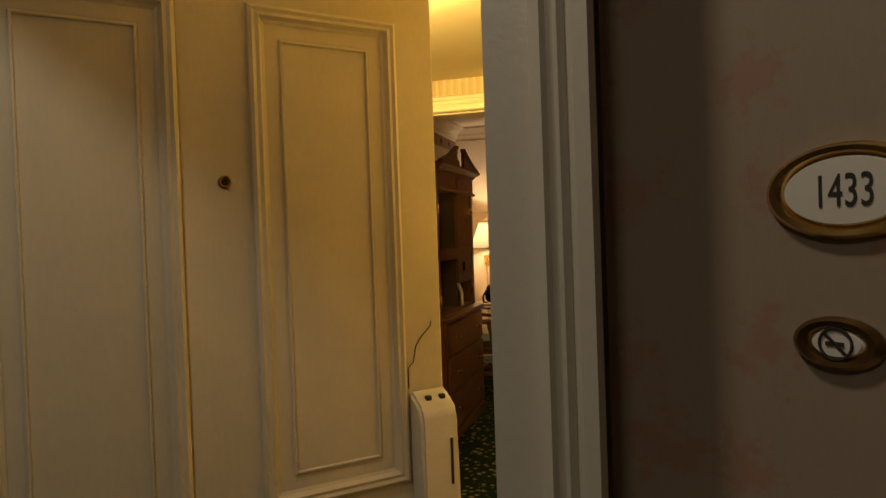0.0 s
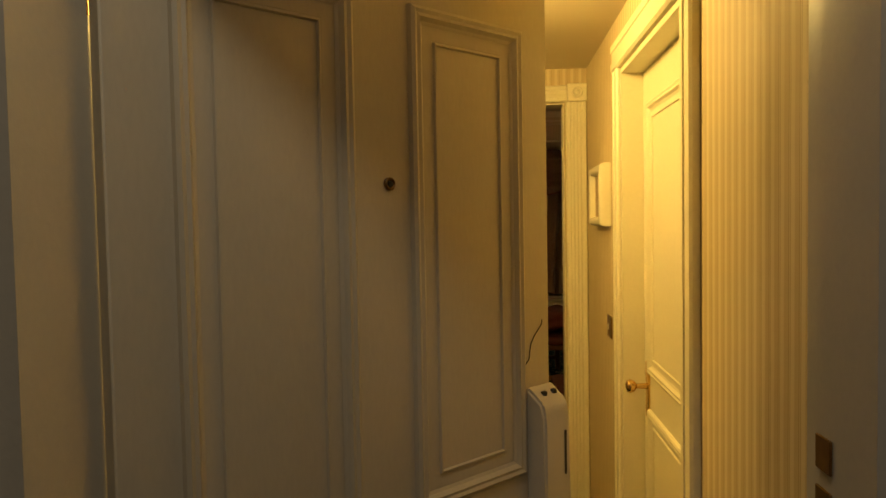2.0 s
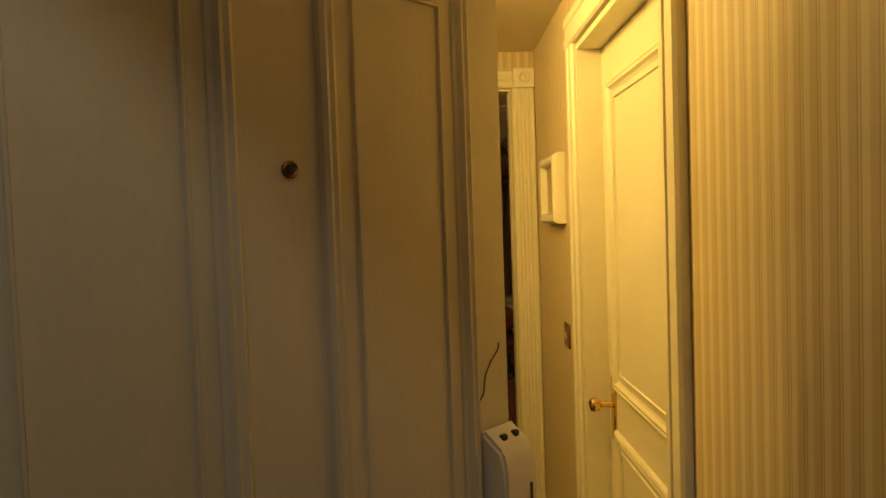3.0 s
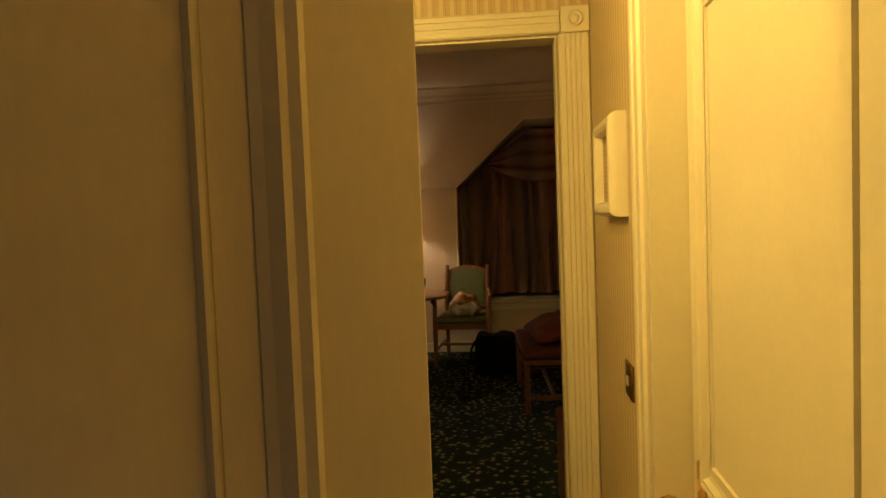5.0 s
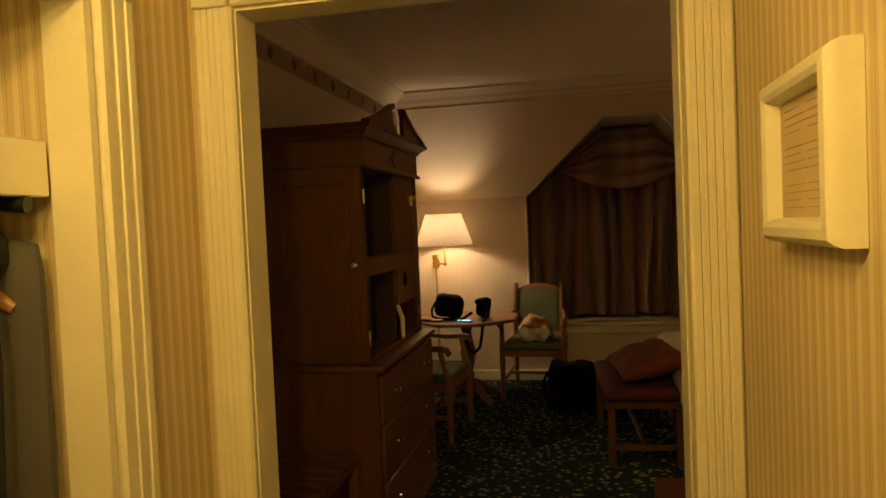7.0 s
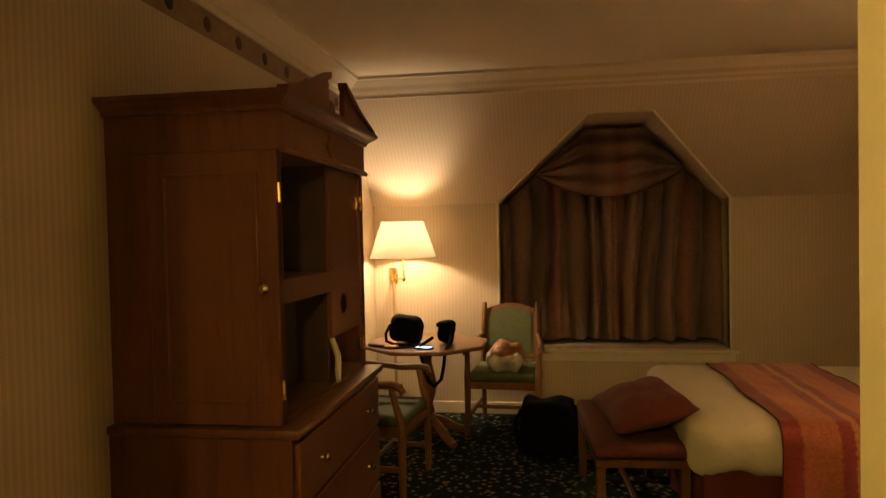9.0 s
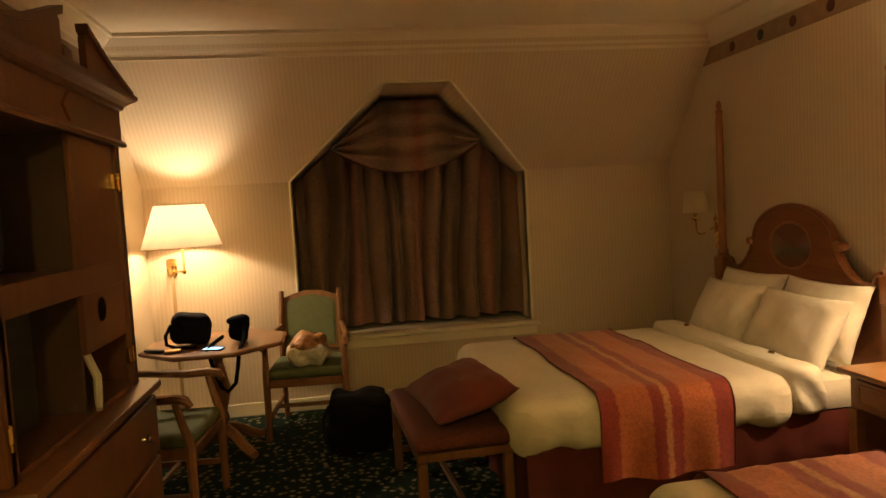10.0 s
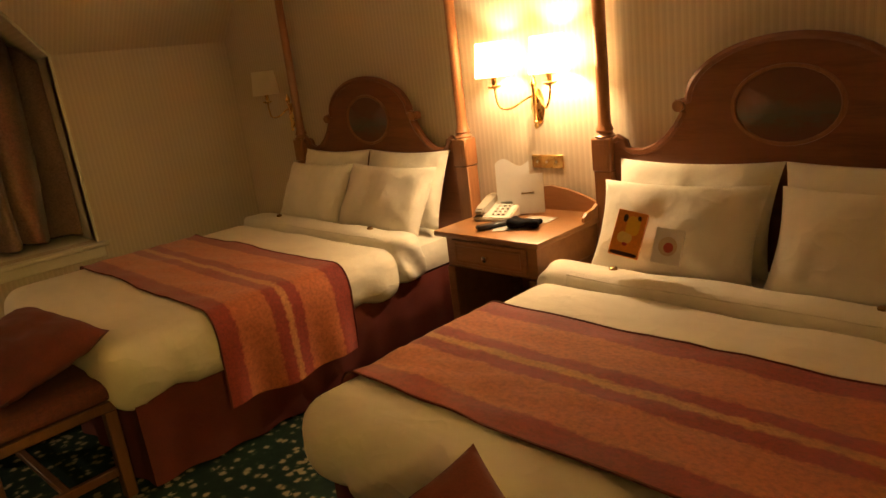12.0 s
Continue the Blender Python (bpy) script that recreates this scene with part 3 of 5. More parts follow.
for v0, v1 in ((1.0, 1.862), (0.16, 0.885)):
    bm = N(); frame_ring(bm, BY0 + 0.10, v0, BY1 - 0.10, v1, bath_put, MOULD); part("panel_moulding", bm, CREAM, leaf, smooth=None)
    bm = N(); frame_ring(bm, BY0 + 0.145, v0 + 0.045, BY1 - 0.145, v1 - 0.045, bath_put, GROOVE); part("panel_line", bm, CREAM, leaf, smooth=None)
bm = box(N(), (0.052, -1.000, 0.850), (0.060, -0.962, 1.035), 0.003)
plate = part("handle_plate", bm, BRASS, leaf, "long brass back plate")
bm = N(); lathe(bm, [(0.010, 0.052), (0.008, 0.020), (0.018, 0.012), (0.022, 0.0), (0.018, -0.010), (0.006, -0.014)], (0, -0.981, 0.955), 14, "x")
tube(bm, [(0.0, -0.981, 0.955), (-0.004, -0.965, 0.956), (-0.002, -0.935, 0.950)], [0.010, 0.009, 0.006])
part("handle", bm, BRASS, plate, "brass lever handle")

# entrance door frame and corridor face
DX0, DX1 = -0.946, -0.057
bm = N(); box(bm, (DX1, -2.52, 0), (0.0, -2.40, 2.06)); box(bm, (DX1 + 0.012, -2.40, 0), (0.0, -2.34, 2.06)); box(bm, (DX0 - 0.05, -2.52, 0), (DX0, -2.34, 2.06)); box(bm, (DX0 - 0.05, -2.52, 2.06), (0.0, -2.43, 2.12))
door3 = thing("door_3", "painted entrance door frame towards the corridor", "door frame", kind="structure")
part("jamb", bm, CASEP, door3)
bm = N()
prism(bm, [(0, 0), (0, 0.012), (0.010, 0.020), (0.014, 0.012), (0.020, 0.012), (0.024, 0.020), (0.030, 0.013), (0.036, 0.022), (0.048, 0.024), (0.052, 0.0)], lambda u, v, w: (-0.016 + u, -2.521 - v, w), 0, 2.10)
part("casing", bm, CASEP, door3, smooth=None)
bm = N()
prism(bm, [(0, 0), (0, 0.012), (0.010, 0.020), (0.014, 0.012), (0.020, 0.012), (0.024, 0.020), (0.030, 0.013), (0.036, 0.022), (0.048, 0.024), (0.052, 0.0)], lambda u, v, w: (DX0 - 0.034 - u, -2.521 - v, w), 0, 2.10)
part("casing", bm, CASEP, door3, smooth=None)
bm = N(); box(bm, (DX0 - 0.09, -2.545, 2.101), (0.036, -2.521, 2.17), 0.006); part("head_casing", bm, CASEP, door3)
for z0, z1 in ((1.205, 1.245), (1.03, 1.185)):
    part("strike_plate", box(N(), (DX1 - 0.004, -2.432, z0), (DX1 - 0.0005, -2.397, z1), 0.001), OLDBRASS, door3, "worn brass strike plate")
bm = N(); box(bm, (-2.1, -2.44, 2.06), (0.12, -2.34, 2.6)); box(bm, (-1.30, -2.44, 0), (DX0 - 0.05, -2.34, 2.06))
single("wall_entry_inside", bm, PAPER_X, "striped wallpaper over the entrance door", "wall", kind="structure")

# corridor walls: a shallow recess with splayed sides
RX, RY = 0.122, -2.455
SD = Vector((0.78, -0.63, 0)).normalized()
SN = Vector((-0.63, -0.78, 0)).normalized()


def splay(u, v, w):
    p = Vector((RX, RY, 0)) + SD * u + SN * w
    return (p.x, p.y, v)


def splay_left(u, v, w):
    p = splay(u, v, w)
    return (-1.0 - p[0], p[1], v)


for nm, put, sgn in (("a", splay, 1), ("b", splay_left, -1)):
    single("wall_recess_side_" + nm, prism(N(), [(0, 1.16), (0.62, 1.16), (0.62, 2.6), (0, 2.6)], put, -0.06, 0.0), DAMASK, "brown damask wallpaper with faded pink flowers", "wall", kind="structure")
    single("wainscot_" + nm, prism(N(), [(0, 0), (0.62, 0), (0.62, 1.16), (0, 1.16)], put, -0.06, 0.001), CASEP, "white painted corridor wainscot", "wall", kind="structure")
    bm = N()
    prism(bm, [(0.0, 1.135), (0.010, 1.135), (0.014, 1.15), (0.022, 1.155), (0.026, 1.172), (0.018, 1.182), (0.0, 1.185)], lambda u, v, w, p=put: p(w, v, u), 0.0, 0.62)
    single("chair_rail_" + nm, bm, CASEP, "moulded white chair rail", "trim", kind="structure", smooth=None)
    x0, x1 = (0.037, RX + 0.01) if sgn > 0 else (-1.0 - RX - 0.01, -1.037)
    slab("wall_recess_back_" + nm, (min(x0, x1), RY, 1.16), (max(x0, x1), RY + 0.02, 2.6), DAMASK, "brown damask wallpaper beside the door casing")
    slab("wainscot_back_" + nm, (min(x0, x1), RY - 0.001, 0), (max(x0, x1), RY + 0.02, 1.16), CASEP, "white painted wainscot beside the door casing")
    bm = N()
    prism(bm, [(0.0, 1.135), (-0.010, 1.135), (-0.014, 1.15), (-0.022, 1.155), (-0.026, 1.172), (-0.018, 1.182), (0.0, 1.185)], lambda u, v, w: (w, RY + u, v), min(x0, x1), max(x0, x1))
    single("chair_rail_back_" + nm, bm, CASEP, "moulded white chair rail", "trim", kind="structure", smooth=None)
    ex = splay(0.62, 0, 0)
    if sgn > 0:
        slab("wall_corridor_a", (ex[0], ex[1], 0), (3.2, ex[1] + 0.06, 2.6), DAMASK, "brown damask corridor wallpaper")
    else:
        slab("wall_corridor_b", (-3.2, ex[1], 0), (-1.0 - ex[0], ex[1] + 0.06, 2.6), DAMASK, "brown damask corridor wallpaper")
slab("wall_corridor_far", (-3.2, -4.9, 0), (3.2, -4.8, 2.6), DAMASK, "brown damask corridor wallpaper")
slab("wall_corridor_end_a", (-3.25, -4.9, 0), (-3.2, -2.6, 2.6), DAMASK, "brown damask corridor wallpaper")
slab("wall_corridor_end_b", (3.2, -4.9, 0), (3.25, -2.6, 2.6), DAMASK, "brown damask corridor wallpaper")

# entrance door, standing half open
ANGLE = 46.0
DW = 0.858
door = thing("entrance_door", "half-open painted entrance door with moulded panels", "door", pose(-0.916, -2.394, 0, 0, 0, ANGLE))
leaf = part("door_leaf", box(N(), (0.0, 0.0, 0.008), (DW, 0.042, 2.045), 0.003), DOORP, door)


def door_put(u, v, h):
    return (u, -0.0002 - h, v)


PU = [(0.085, 0.375), (0.490, 0.775)]
for u0, u1 in PU:
    for v0, v1 in ((0.985, 1.872), (0.14, 0.84)):
        bm = N(); frame_ring(bm, u0, v0, u1, v1, door_put, MOULD); part("panel_moulding", bm, DOORP, leaf, smooth=None)
        bm = N(); frame_ring(bm, u0 + 0.055, v0 + 0.055, u1 - 0.055, v1 - 0.055, door_put, GROOVE); part("panel_line", bm, DOORP, leaf, smooth=None)
bm = N(); lathe(bm, [(0.011, 0.002), (0.011, -0.004), (0.009, -0.006), (0.006, -0.004), (0.005, -0.002)], (0.445, 0, 1.563), 18, "y")
part("peephole", bm, OLDBRASS, door, "small brass peephole")
bm = N(); lathe(bm, [(0.006, 0.0), (0.0055, -0.0045), (0.002, -0.0052)], (0.445, 0, 1.563), 14, "y")
part("peephole_lens", bm, BLACKPL, door)
# electronic lock housing with a sloping top
bm = N()
prism(bm, [(-0.001, 0.86), (-0.044, 0.87), (-0.052, 0.92), (-0.052, 1.105), (-0.044, 1.132), (-0.001, 1.162)], lambda u, v, w: (w, u, v), DW - 0.078, DW + 0.002)
bmesh.ops.bevel(bm, geom=bm.edges[:], offset=0.006, segments=2, affect="EDGES")
lock = part("lock_housing", bm, PLASTIC, door, "off-white plastic lock housing")
# Two small black blocks stand in for the dark of the top holes.
for u in (-0.055, -0.025):
    bm = box(N(), (DW + u, -0.030, 1.137), (DW + u + 0.013, -0.020, 1.151), 0.002)
    part("lock_hole_dark", bm, BLACKPL, lock)
part("card_slot", box(N(), (DW - 0.018, -0.0540, 0.98), (DW - 0.013, -0.0515, 1.07)), BLACKPL, lock)
bm = N(); tube(bm, [(DW - 0.078, -0.0012, 1.165), (DW - 0.078, -0.0012, 1.205), (DW - 0.066, -0.0012, 1.215), (DW - 0.060, -0.0012, 1.245), (DW - 0.048, -0.0012, 1.262), (DW - 0.026, -0.0012, 1.282), (DW - 0.024, -0.0012, 1.292)], 0.0011, 5)
part("paint_crack", bm, INK, leaf, "dark hairline crack in the paint")
for z in (0.25, 1.05, 1.82):
    part("hinge", lathe(N(), [(0.008, z - 0.05), (0.008, z + 0.05)], (-0.006, 0.046, 0), 10), OLDBRASS, door)


def words(text, size, mat_, m, parent, name="lettering"):
    cu = bpy.data.curves.new(name, "FONT")
    cu.body, cu.size, cu.extrude, cu.align_x, cu.align_y = text, size, 0.0006, "CENTER", "CENTER"
    tmp = new(name, cu)
    bpy.context.view_layer.update()
    me = bpy.data.meshes.new_from_object(tmp.evaluated_get(bpy.context.evaluated_depsgraph_get()))
    bpy.data.objects.remove(tmp)
    me.materials.clear(); me.materials.append(mat_)
    ob = new(name, me)
    ob.parent, ob.matrix_basis = parent, m
    return ob


def plaque(name, label, u, z, w, h):
    """Oval plaque on the splayed wall: local x along the wall, y up, z out."""
    c = Vector(splay(u, z, 0.001))
    m = Matrix((( SD.x, 0, SN.x, c.x), (SD.y, 0, SN.y, c.y), (0, 1, 0, c.z), (0, 0, 0, 1)))
    t = thing(name, label, "sign", m)
    bm = N(); k = h / w; r = w / 2
    lathe(bm, [(r - 0.001, 0), (r, 0.004), (r - 0.005, 0.009), (r - 0.011, 0.008), (r - 0.014, 0.004)], (0, 0, 0), 40, "z", (1, k)); part("frame", bm, BRASS if w > 0.1 else OLDBRASS, t)
    bm = N(); lathe(bm, [(r - 0.013, 0.003), (r - 0.016, 0.0065), (0.001, 0.007)], (0, 0, 0), 40, "z", (1, k * 0.93)); part("face", bm, ENAMEL, t, "white enamel face")
    return t


number = plaque("room_number_sign", "oval brass-rimmed room number plate on damask wallpaper", 0.118, 1.480, 0.119, 0.071)
words("1433", 0.030, INK, pose(0, -0.001, 0.0072) @ Matrix.Diagonal((0.72, 1.15, 1, 1)), number)
nosmoke = plaque("no_smoking_sign", "small oval brass-rimmed no-smoking plate", 0.110, 1.368, 0.066, 0.040)
bm = N(); tube(bm, arc((0, 0), 0.0115, 0, 360, 24, lambda x, y: (x, y, 0.0078)), 0.0011, 5); tube(bm, [(-0.008, 0.008, 0.0078), (0.008, -0.008, 0.0078)], 0.0011, 5); box(bm, (-0.007, -0.0015, 0.0072), (0.006, 0.0015, 0.0082))
part("symbol", bm, INK, nosmoke)

# ---- entrance hall things ----
card = thing("framed_notice", "cream framed evacuation notice on striped wallpaper", "frame", pose(-0.001, -0.492, 1.588))
bm = N(); frame_ring(bm, -0.148, -0.118, 0.148, 0.118, lambda u, v, h: (-h, u, v), [(0, 0.0), (0.0, 0.024), (0.004, 0.034), (0.010, 0.040), (0.022, 0.042), (0.030, 0.038), (0.034, 0.028), (0.036, 0.018)])
part("frame", bm, CREAM, card, smooth=30)
part("notice", box(N(), (-0.018, -0.113, -0.083), (-0.006, 0.113, 0.083)), PRINT, card, "printed paper notice")
for i in range(14):
    z = 0.068 - i * 0.0105
    for a, b in ((-0.095, -0.095 + 0.07 + 0.02 * ((i * 7) % 3)), (0.01, 0.01 + 0.05 + 0.03 * ((i * 5) % 2))):
        if i not in (4, 9):
            part("text_line", box(N(), (-0.0186, -b, z - 0.0007), (-0.0179, -a, z + 0.0007)), FAINT, card)
sw = thing("light_switch", "brown bronze light switch plate on the hall wall", "switch", pose(-0.001, -0.617, 1.093))
part("plate", box(N(), (-0.006, -0.043, -0.041), (0, 0.043, 0.041), 0.002), OLDBRASS, sw)
part("rocker", box(N(), (-0.010, -0.008, -0.012), (-0.006, 0.008, 0.012), 0.002), PLASTIC, sw, "cream rocker")
OPAL = shade_cloth("opal_glass", (0.9, 0.85, 0.7), 0.8)
for x, y in ((-0.55, -1.30), (-0.95, -1.20)):
    dl = thing("ceiling_light", "round opal glass ceiling light, lit", "ceiling light", pose(x, y, HC), group="hall ceiling lights")
    part("base", lathe(N(), [(0.10, -0.001), (0.10, -0.014), (0.092, -0.020)], seg=24), BRASS, dl)
    dome = part("dome", open_cone(N(), 0.09, -0.021, 0.05, -0.125, seg=28), OPAL, dl, "opal glass dome")
    dome.visible_shadow = False

# open wardrobe
wd = thing("door_4", "fluted casing round the open wardrobe", "doorway", kind="structure")
bm = N(); prism(bm, fluted(0.105, n=2), lambda u, v, w: (-1.199 + v, CY1 + 0.006 + u, w), 0, CZ + 0.004); part("casing", bm, CREAM, wd, smooth=None)
bm = N(); prism(bm, fluted(0.105, n=2), lambda u, v, w: (-1.199 + v, CY0 - 0.006 - u, w), 0, CZ + 0.004); part("casing", bm, CREAM, wd, smooth=None)
bm = N(); prism(bm, fluted(0.09, n=2), lambda u, v, w: (-1.197 + v, w, CZ + 0.006 + u), CY0 - 0.11, CY1 + 0.11); part("head_casing", bm, CREAM, wd, smooth=None)
bm = N(); box(bm, (-1.282, CY1 - 0.018, 0), (-1.19, CY1, CZ)); box(bm, (-1.282, CY0, 0), (-1.19, CY0 + 0.018, CZ)); box(bm, (-1.282, CY0 + 0.018, CZ - 0.018), (-1.19, CY1 - 0.018, CZ))
part("jamb_lining", bm, CREAM, wd)
sh = thing("wardrobe_shelf", "cream painted wardrobe shelf with deep front board", "shelf", pose(0, 0, 1.60))
part("board", box(N(), (-1.838, CY0 + 0.002, 0.075), (-1.305, CY1 - 0.002, 0.10)), CREAM, sh)
part("front_board", box(N(), (-1.303, CY0 + 0.020, 0.0), (-1.284, CY1 - 0.019, 0.105), 0.003), CREAM, sh)
rail = single("clothes_rail", tube(N(), [(-1.56, CY0 + 0.003, 1.515), (-1.56, CY1 - 0.003, 1.515)], 0.013, 12), OLDBRASS, "brass clothes rail under the wardrobe shelf", "rail")


def hanger():
    t = thing("coat_hanger", "curved wooden coat hanger on the rail", "hanger", group="wardrobe hangers")
    bm = N()
    pts = [(-0.21, 0, -0.115), (-0.15, 0, -0.075), (-0.07, 0, -0.05), (0, 0, -0.04), (0.07, 0, -0.05), (0.15, 0, -0.075), (0.21, 0, -0.115)]
    tube(bm, pts, [0.014, 0.017, 0.015, 0.015, 0.015, 0.017, 0.014], 10)
    part("bow", bm, LIGHTOAK, t)
    bm = N(); tube(bm, [(0, 0, -0.04), (0, 0, 0.0)] + arc((0, 0.017), 0.017, -60, 200, 10, lambda x, z: (x, 0, z)), 0.0025, 6)
    part("hook", bm, CHROME, t)
    return t


hg = hanger(); hg.matrix_basis = pose(-1.54, -0.46, 1.512, 0, 0, 16)
for y, a in ((-0.53, 10), (-0.80, -4)):
    copy_thing(hg, pose(-1.60 if y < -0.7 else -1.56, y, 1.512, 0, 0, a))
bm = N()
cols, rows_ = 26, 16
grid = []
for j in range(rows_ + 1):
    v = j / rows_
    row = []
    for i in range(cols):
        a = 2 * math.pi * i / cols
        rx = 0.21 + 0.05 * v
        ry = 0.035 + 0.03 * v + 0.012 * math.sin(a * 5 + v * 2)
        drop = -0.05 - 0.075 * min(1, abs(math.cos(a)) ** 1.6) if j == 0 else -0.12 - 1.05 * v
        row.append(bm.verts.new((rx * math.cos(a), ry * math.sin(a), drop)))
    grid.append(row)
for a, b in zip(grid, grid[1:]):
    for i in range(cols):
        bm.faces.new((a[i], a[(i + 1) % cols], b[(i + 1) % cols], b[i]))
bm.faces.new(grid[0])
robe = thing("bathrobe", "white bathrobe on a wardrobe hanger", "bathrobe", pose(-1.60, -0.80, 1.512, 0, 0, -4))
part("body", bm, LINEN, robe)
bm = N(); tube(bm, [(0.20, 0, -0.12), (0.245, 0.0, -0.25), (0.25, 0.01, -0.5), (0.24, 0.015, -0.68)], [0.045, 0.06, 0.065, 0.07], 12)
part("sleeve", bm, LINEN, robe)
ib = thing("ironing_board", "grey ironing board standing in the wardrobe", "ironing board", pose(-1.50, CY1 - 0.045, 0))
bm = N(); soft(bm, (-0.19, -0.02, 0.12), (0.212, 0.02, 1.525), 0.035, 20); part("board", bm, GREY, ib)
bm = N(); tube(bm, [(-0.16, -0.035, 0.0), (0.10, -0.035, 0.95)], 0.011); tube(bm, [(0.16, -0.035, 0.0), (-0.10, -0.035, 0.95)], 0.011); part("legs", bm, CHROME, ib)
iron = thing("iron", "black steam iron with cord hanging in the wardrobe", "iron", pose(-1.43, CY1 - 0.105, 1.500, 0, 0, 12))
bm = N(); soft(bm, (-0.10, -0.05, -0.05), (0.10, 0.05, 0.06), 0.045, 10, 0.008, 9); part("body", bm, BLACKPL, iron)
bm = N(); tube(bm, [(-0.08, 0, 0.05), (-0.06, 0, 0.12), (0.06, 0, 0.13), (0.11, 0, 0.09), (0.15, 0, 0.085)], 0.016, 10); part("handle", bm, BLACKPL, iron)
bm = N(); tube(bm, [(-0.05, -0.02, -0.04), (-0.08, -0.03, -0.2), (-0.02, -0.04, -0.34), (0.04, -0.03, -0.30), (0.07, -0.03, -0.1), (0.09, -0.03, 0.05), (0.10, -0.03, -0.2), (0.085, -0.03, -0.55), (0.095, -0.03, -0.8)], 0.006, 7); part("cord", bm, BLACKPL, iron)
bm = N(); soft(bm, (0.075, -0.05, -0.85), (0.115, -0.01, -0.79), 0.012, 4); part("plug", bm, BLACKPL, iron)

# ---- armoire ----
AX0, AX1, AY0, AY1 = -1.875, -1.27, 1.47, 2.49
arm = thing("armoire", "brown wooden television armoire with broken pediment and open doors", "armoire", pose(0, 0, 0))
body = part("body", box(N(), (AX0, AY0, 0.90), (AX1, AY0 + 0.022, 1.80)), OAK, arm)
bm = N(); box(bm, (AX0, AY1 - 0.022, 0.90), (AX1, AY1, 1.80)); part("side_panel", bm, OAK, arm)
part("back_panel", box(N(), (AX0, AY0 + 0.022, 0.90), (AX0 + 0.015, AY1 - 0.022, 1.80)), SHADED_OAK, arm)
part("inner_floor", box(N(), (AX0 + 0.015, AY0 + 0.022, 0.90), (AX1 - 0.005, AY1 - 0.022, 0.918)), OAK, arm)
part("middle_shelf", box(N(), (AX0 + 0.015, AY0 + 0.022, 1.29), (AX1 - 0.01, AY1 - 0.022, 1.375), 0.003), OAK, arm, "thick wooden television shelf")
part("divider", box(N(), (AX0 + 0.015, 2.03, 0.918), (AX1 - 0.031, 2.05, 1.80)), SHADED_OAK, arm)
bm = N(); box(bm, (AX1 - 0.02, AY0, 0.90), (AX1, AY0 + 0.035, 1.80), 0.002); part("stile", bm, OAK, arm)
bm = N(); box(bm, (AX1 - 0.02, AY1 - 0.05, 0.90), (AX1, AY1, 1.80), 0.002); part("stile", bm, OAK, arm)
# near door folded right back against the side
nd = part("door", box(N(), (AX1 - 0.44, AY0 - 0.026, 0.905), (AX1 + 0.004, AY0 - 0.002, 1.795), 0.004), OAK, arm, "panelled door folded back against the side")
bm = N(); frame_ring(bm, AX1 - 0.39, 0.975, AX1 - 0.055, 1.73, lambda u, v, h: (u, AY0 - 0.026 - h, v), [(0, 0), (0.003, 0.005), (0.010, 0.006), (0.016, 0.001), (0.030, 0.0005)]); part("panel_moulding", bm, OAK, nd, smooth=None)
bm = N(); lathe(bm, [(0.012, -0.026), (0.008, -0.034), (0.016, -0.040), (0.017, -0.046), (0.010, -0.053), (0.001, -0.054)], (AX1 - 0.038, AY0, 1.352), 16, "y"); part("knob", bm, CHROME, nd, "pale metal knob")
# far half closed by a fixed panel with a cable hole over a low niche
fd = part("fixed_panel", box(N(), (AX1 - 0.030, 2.03, 1.10), (AX1 - 0.012, AY1 - 0.05, 1.795), 0.002), OAK, arm, "plain panel with a round cable hole")
bm = N(); lathe(bm, [(0.047, -0.0115), (0.044, -0.008), (0.040, -0.0112)], (AX1, 2.19, 1.225), 24, "x"); part("hole_rim", bm, OAK, fd)
bm = N(); lathe(bm, [(0.041, -0.0115), (0.040, -0.0095)], (AX1, 2.19, 1.225), 24, "x"); part("cable_hole", bm, DARK, fd)
for z in (1.66, 1.02):
    bm = N(); box(bm, (AX1 - 0.011, AY1 - 0.095, z - 0.028), (AX1 + 0.003, AY1 - 0.058, z + 0.028), 0.001); lathe(bm, [(0.006, z - 0.032), (0.006, z + 0.032)], (AX1 + 0.005, AY1 - 0.052, 0), 8); part("hinge", bm, BRASS, fd)
    bm = N(); lathe(bm, [(0.006, z - 0.032), (0.006, z + 0.032)], (AX1 + 0.006, AY0 - 0.006, 0), 8); part("hinge", bm, BRASS, nd)
# entablature, cornice, pediment
bm = N(); box(bm, (AX0, AY0 - 0.005, 1.80), (AX1 + 0.012, AY1 + 0.005, 1.925), 0.002); part("frieze", bm, OAK, arm)
bm = N(); prism(bm, [(0, 1.79), (0.012, 1.79), (0.018, 1.80), (0.010, 1.812), (0, 1.812)], lambda u, v, w: (AX1 + 0.012 + u, w, v), AY0 - 0.005, AY1 + 0.005); part("bead", bm, OAK, arm)
bm = N()
rings = []
for o, z in [(0.0, 1.926), (0.010, 1.93), (0.014, 1.942), (0.030, 1.955), (0.048, 1.965), (0.055, 1.972), (0.055, 1.985)]:
    rings.append([bm.verts.new(p) for p in ((AX0, AY0 - 0.005 - o, z), (AX1 + 0.012 + o, AY0 - 0.005 - o, z), (AX1 + 0.012 + o, AY1 + 0.005 + o, z), (AX0, AY1 + 0.005 + o, z))])
for a, b in zip(rings, rings[1:]):
    for i in range(4):
        bm.faces.new((a[i], a[(i + 1) % 4], b[(i + 1) % 4], b[i]))
bm.faces.new(rings[-1]); bm.faces.new(rings[0][::-1])
part("cornice", bm, OAK, arm, smooth=None)
mid = (AY0 + AY1) / 2
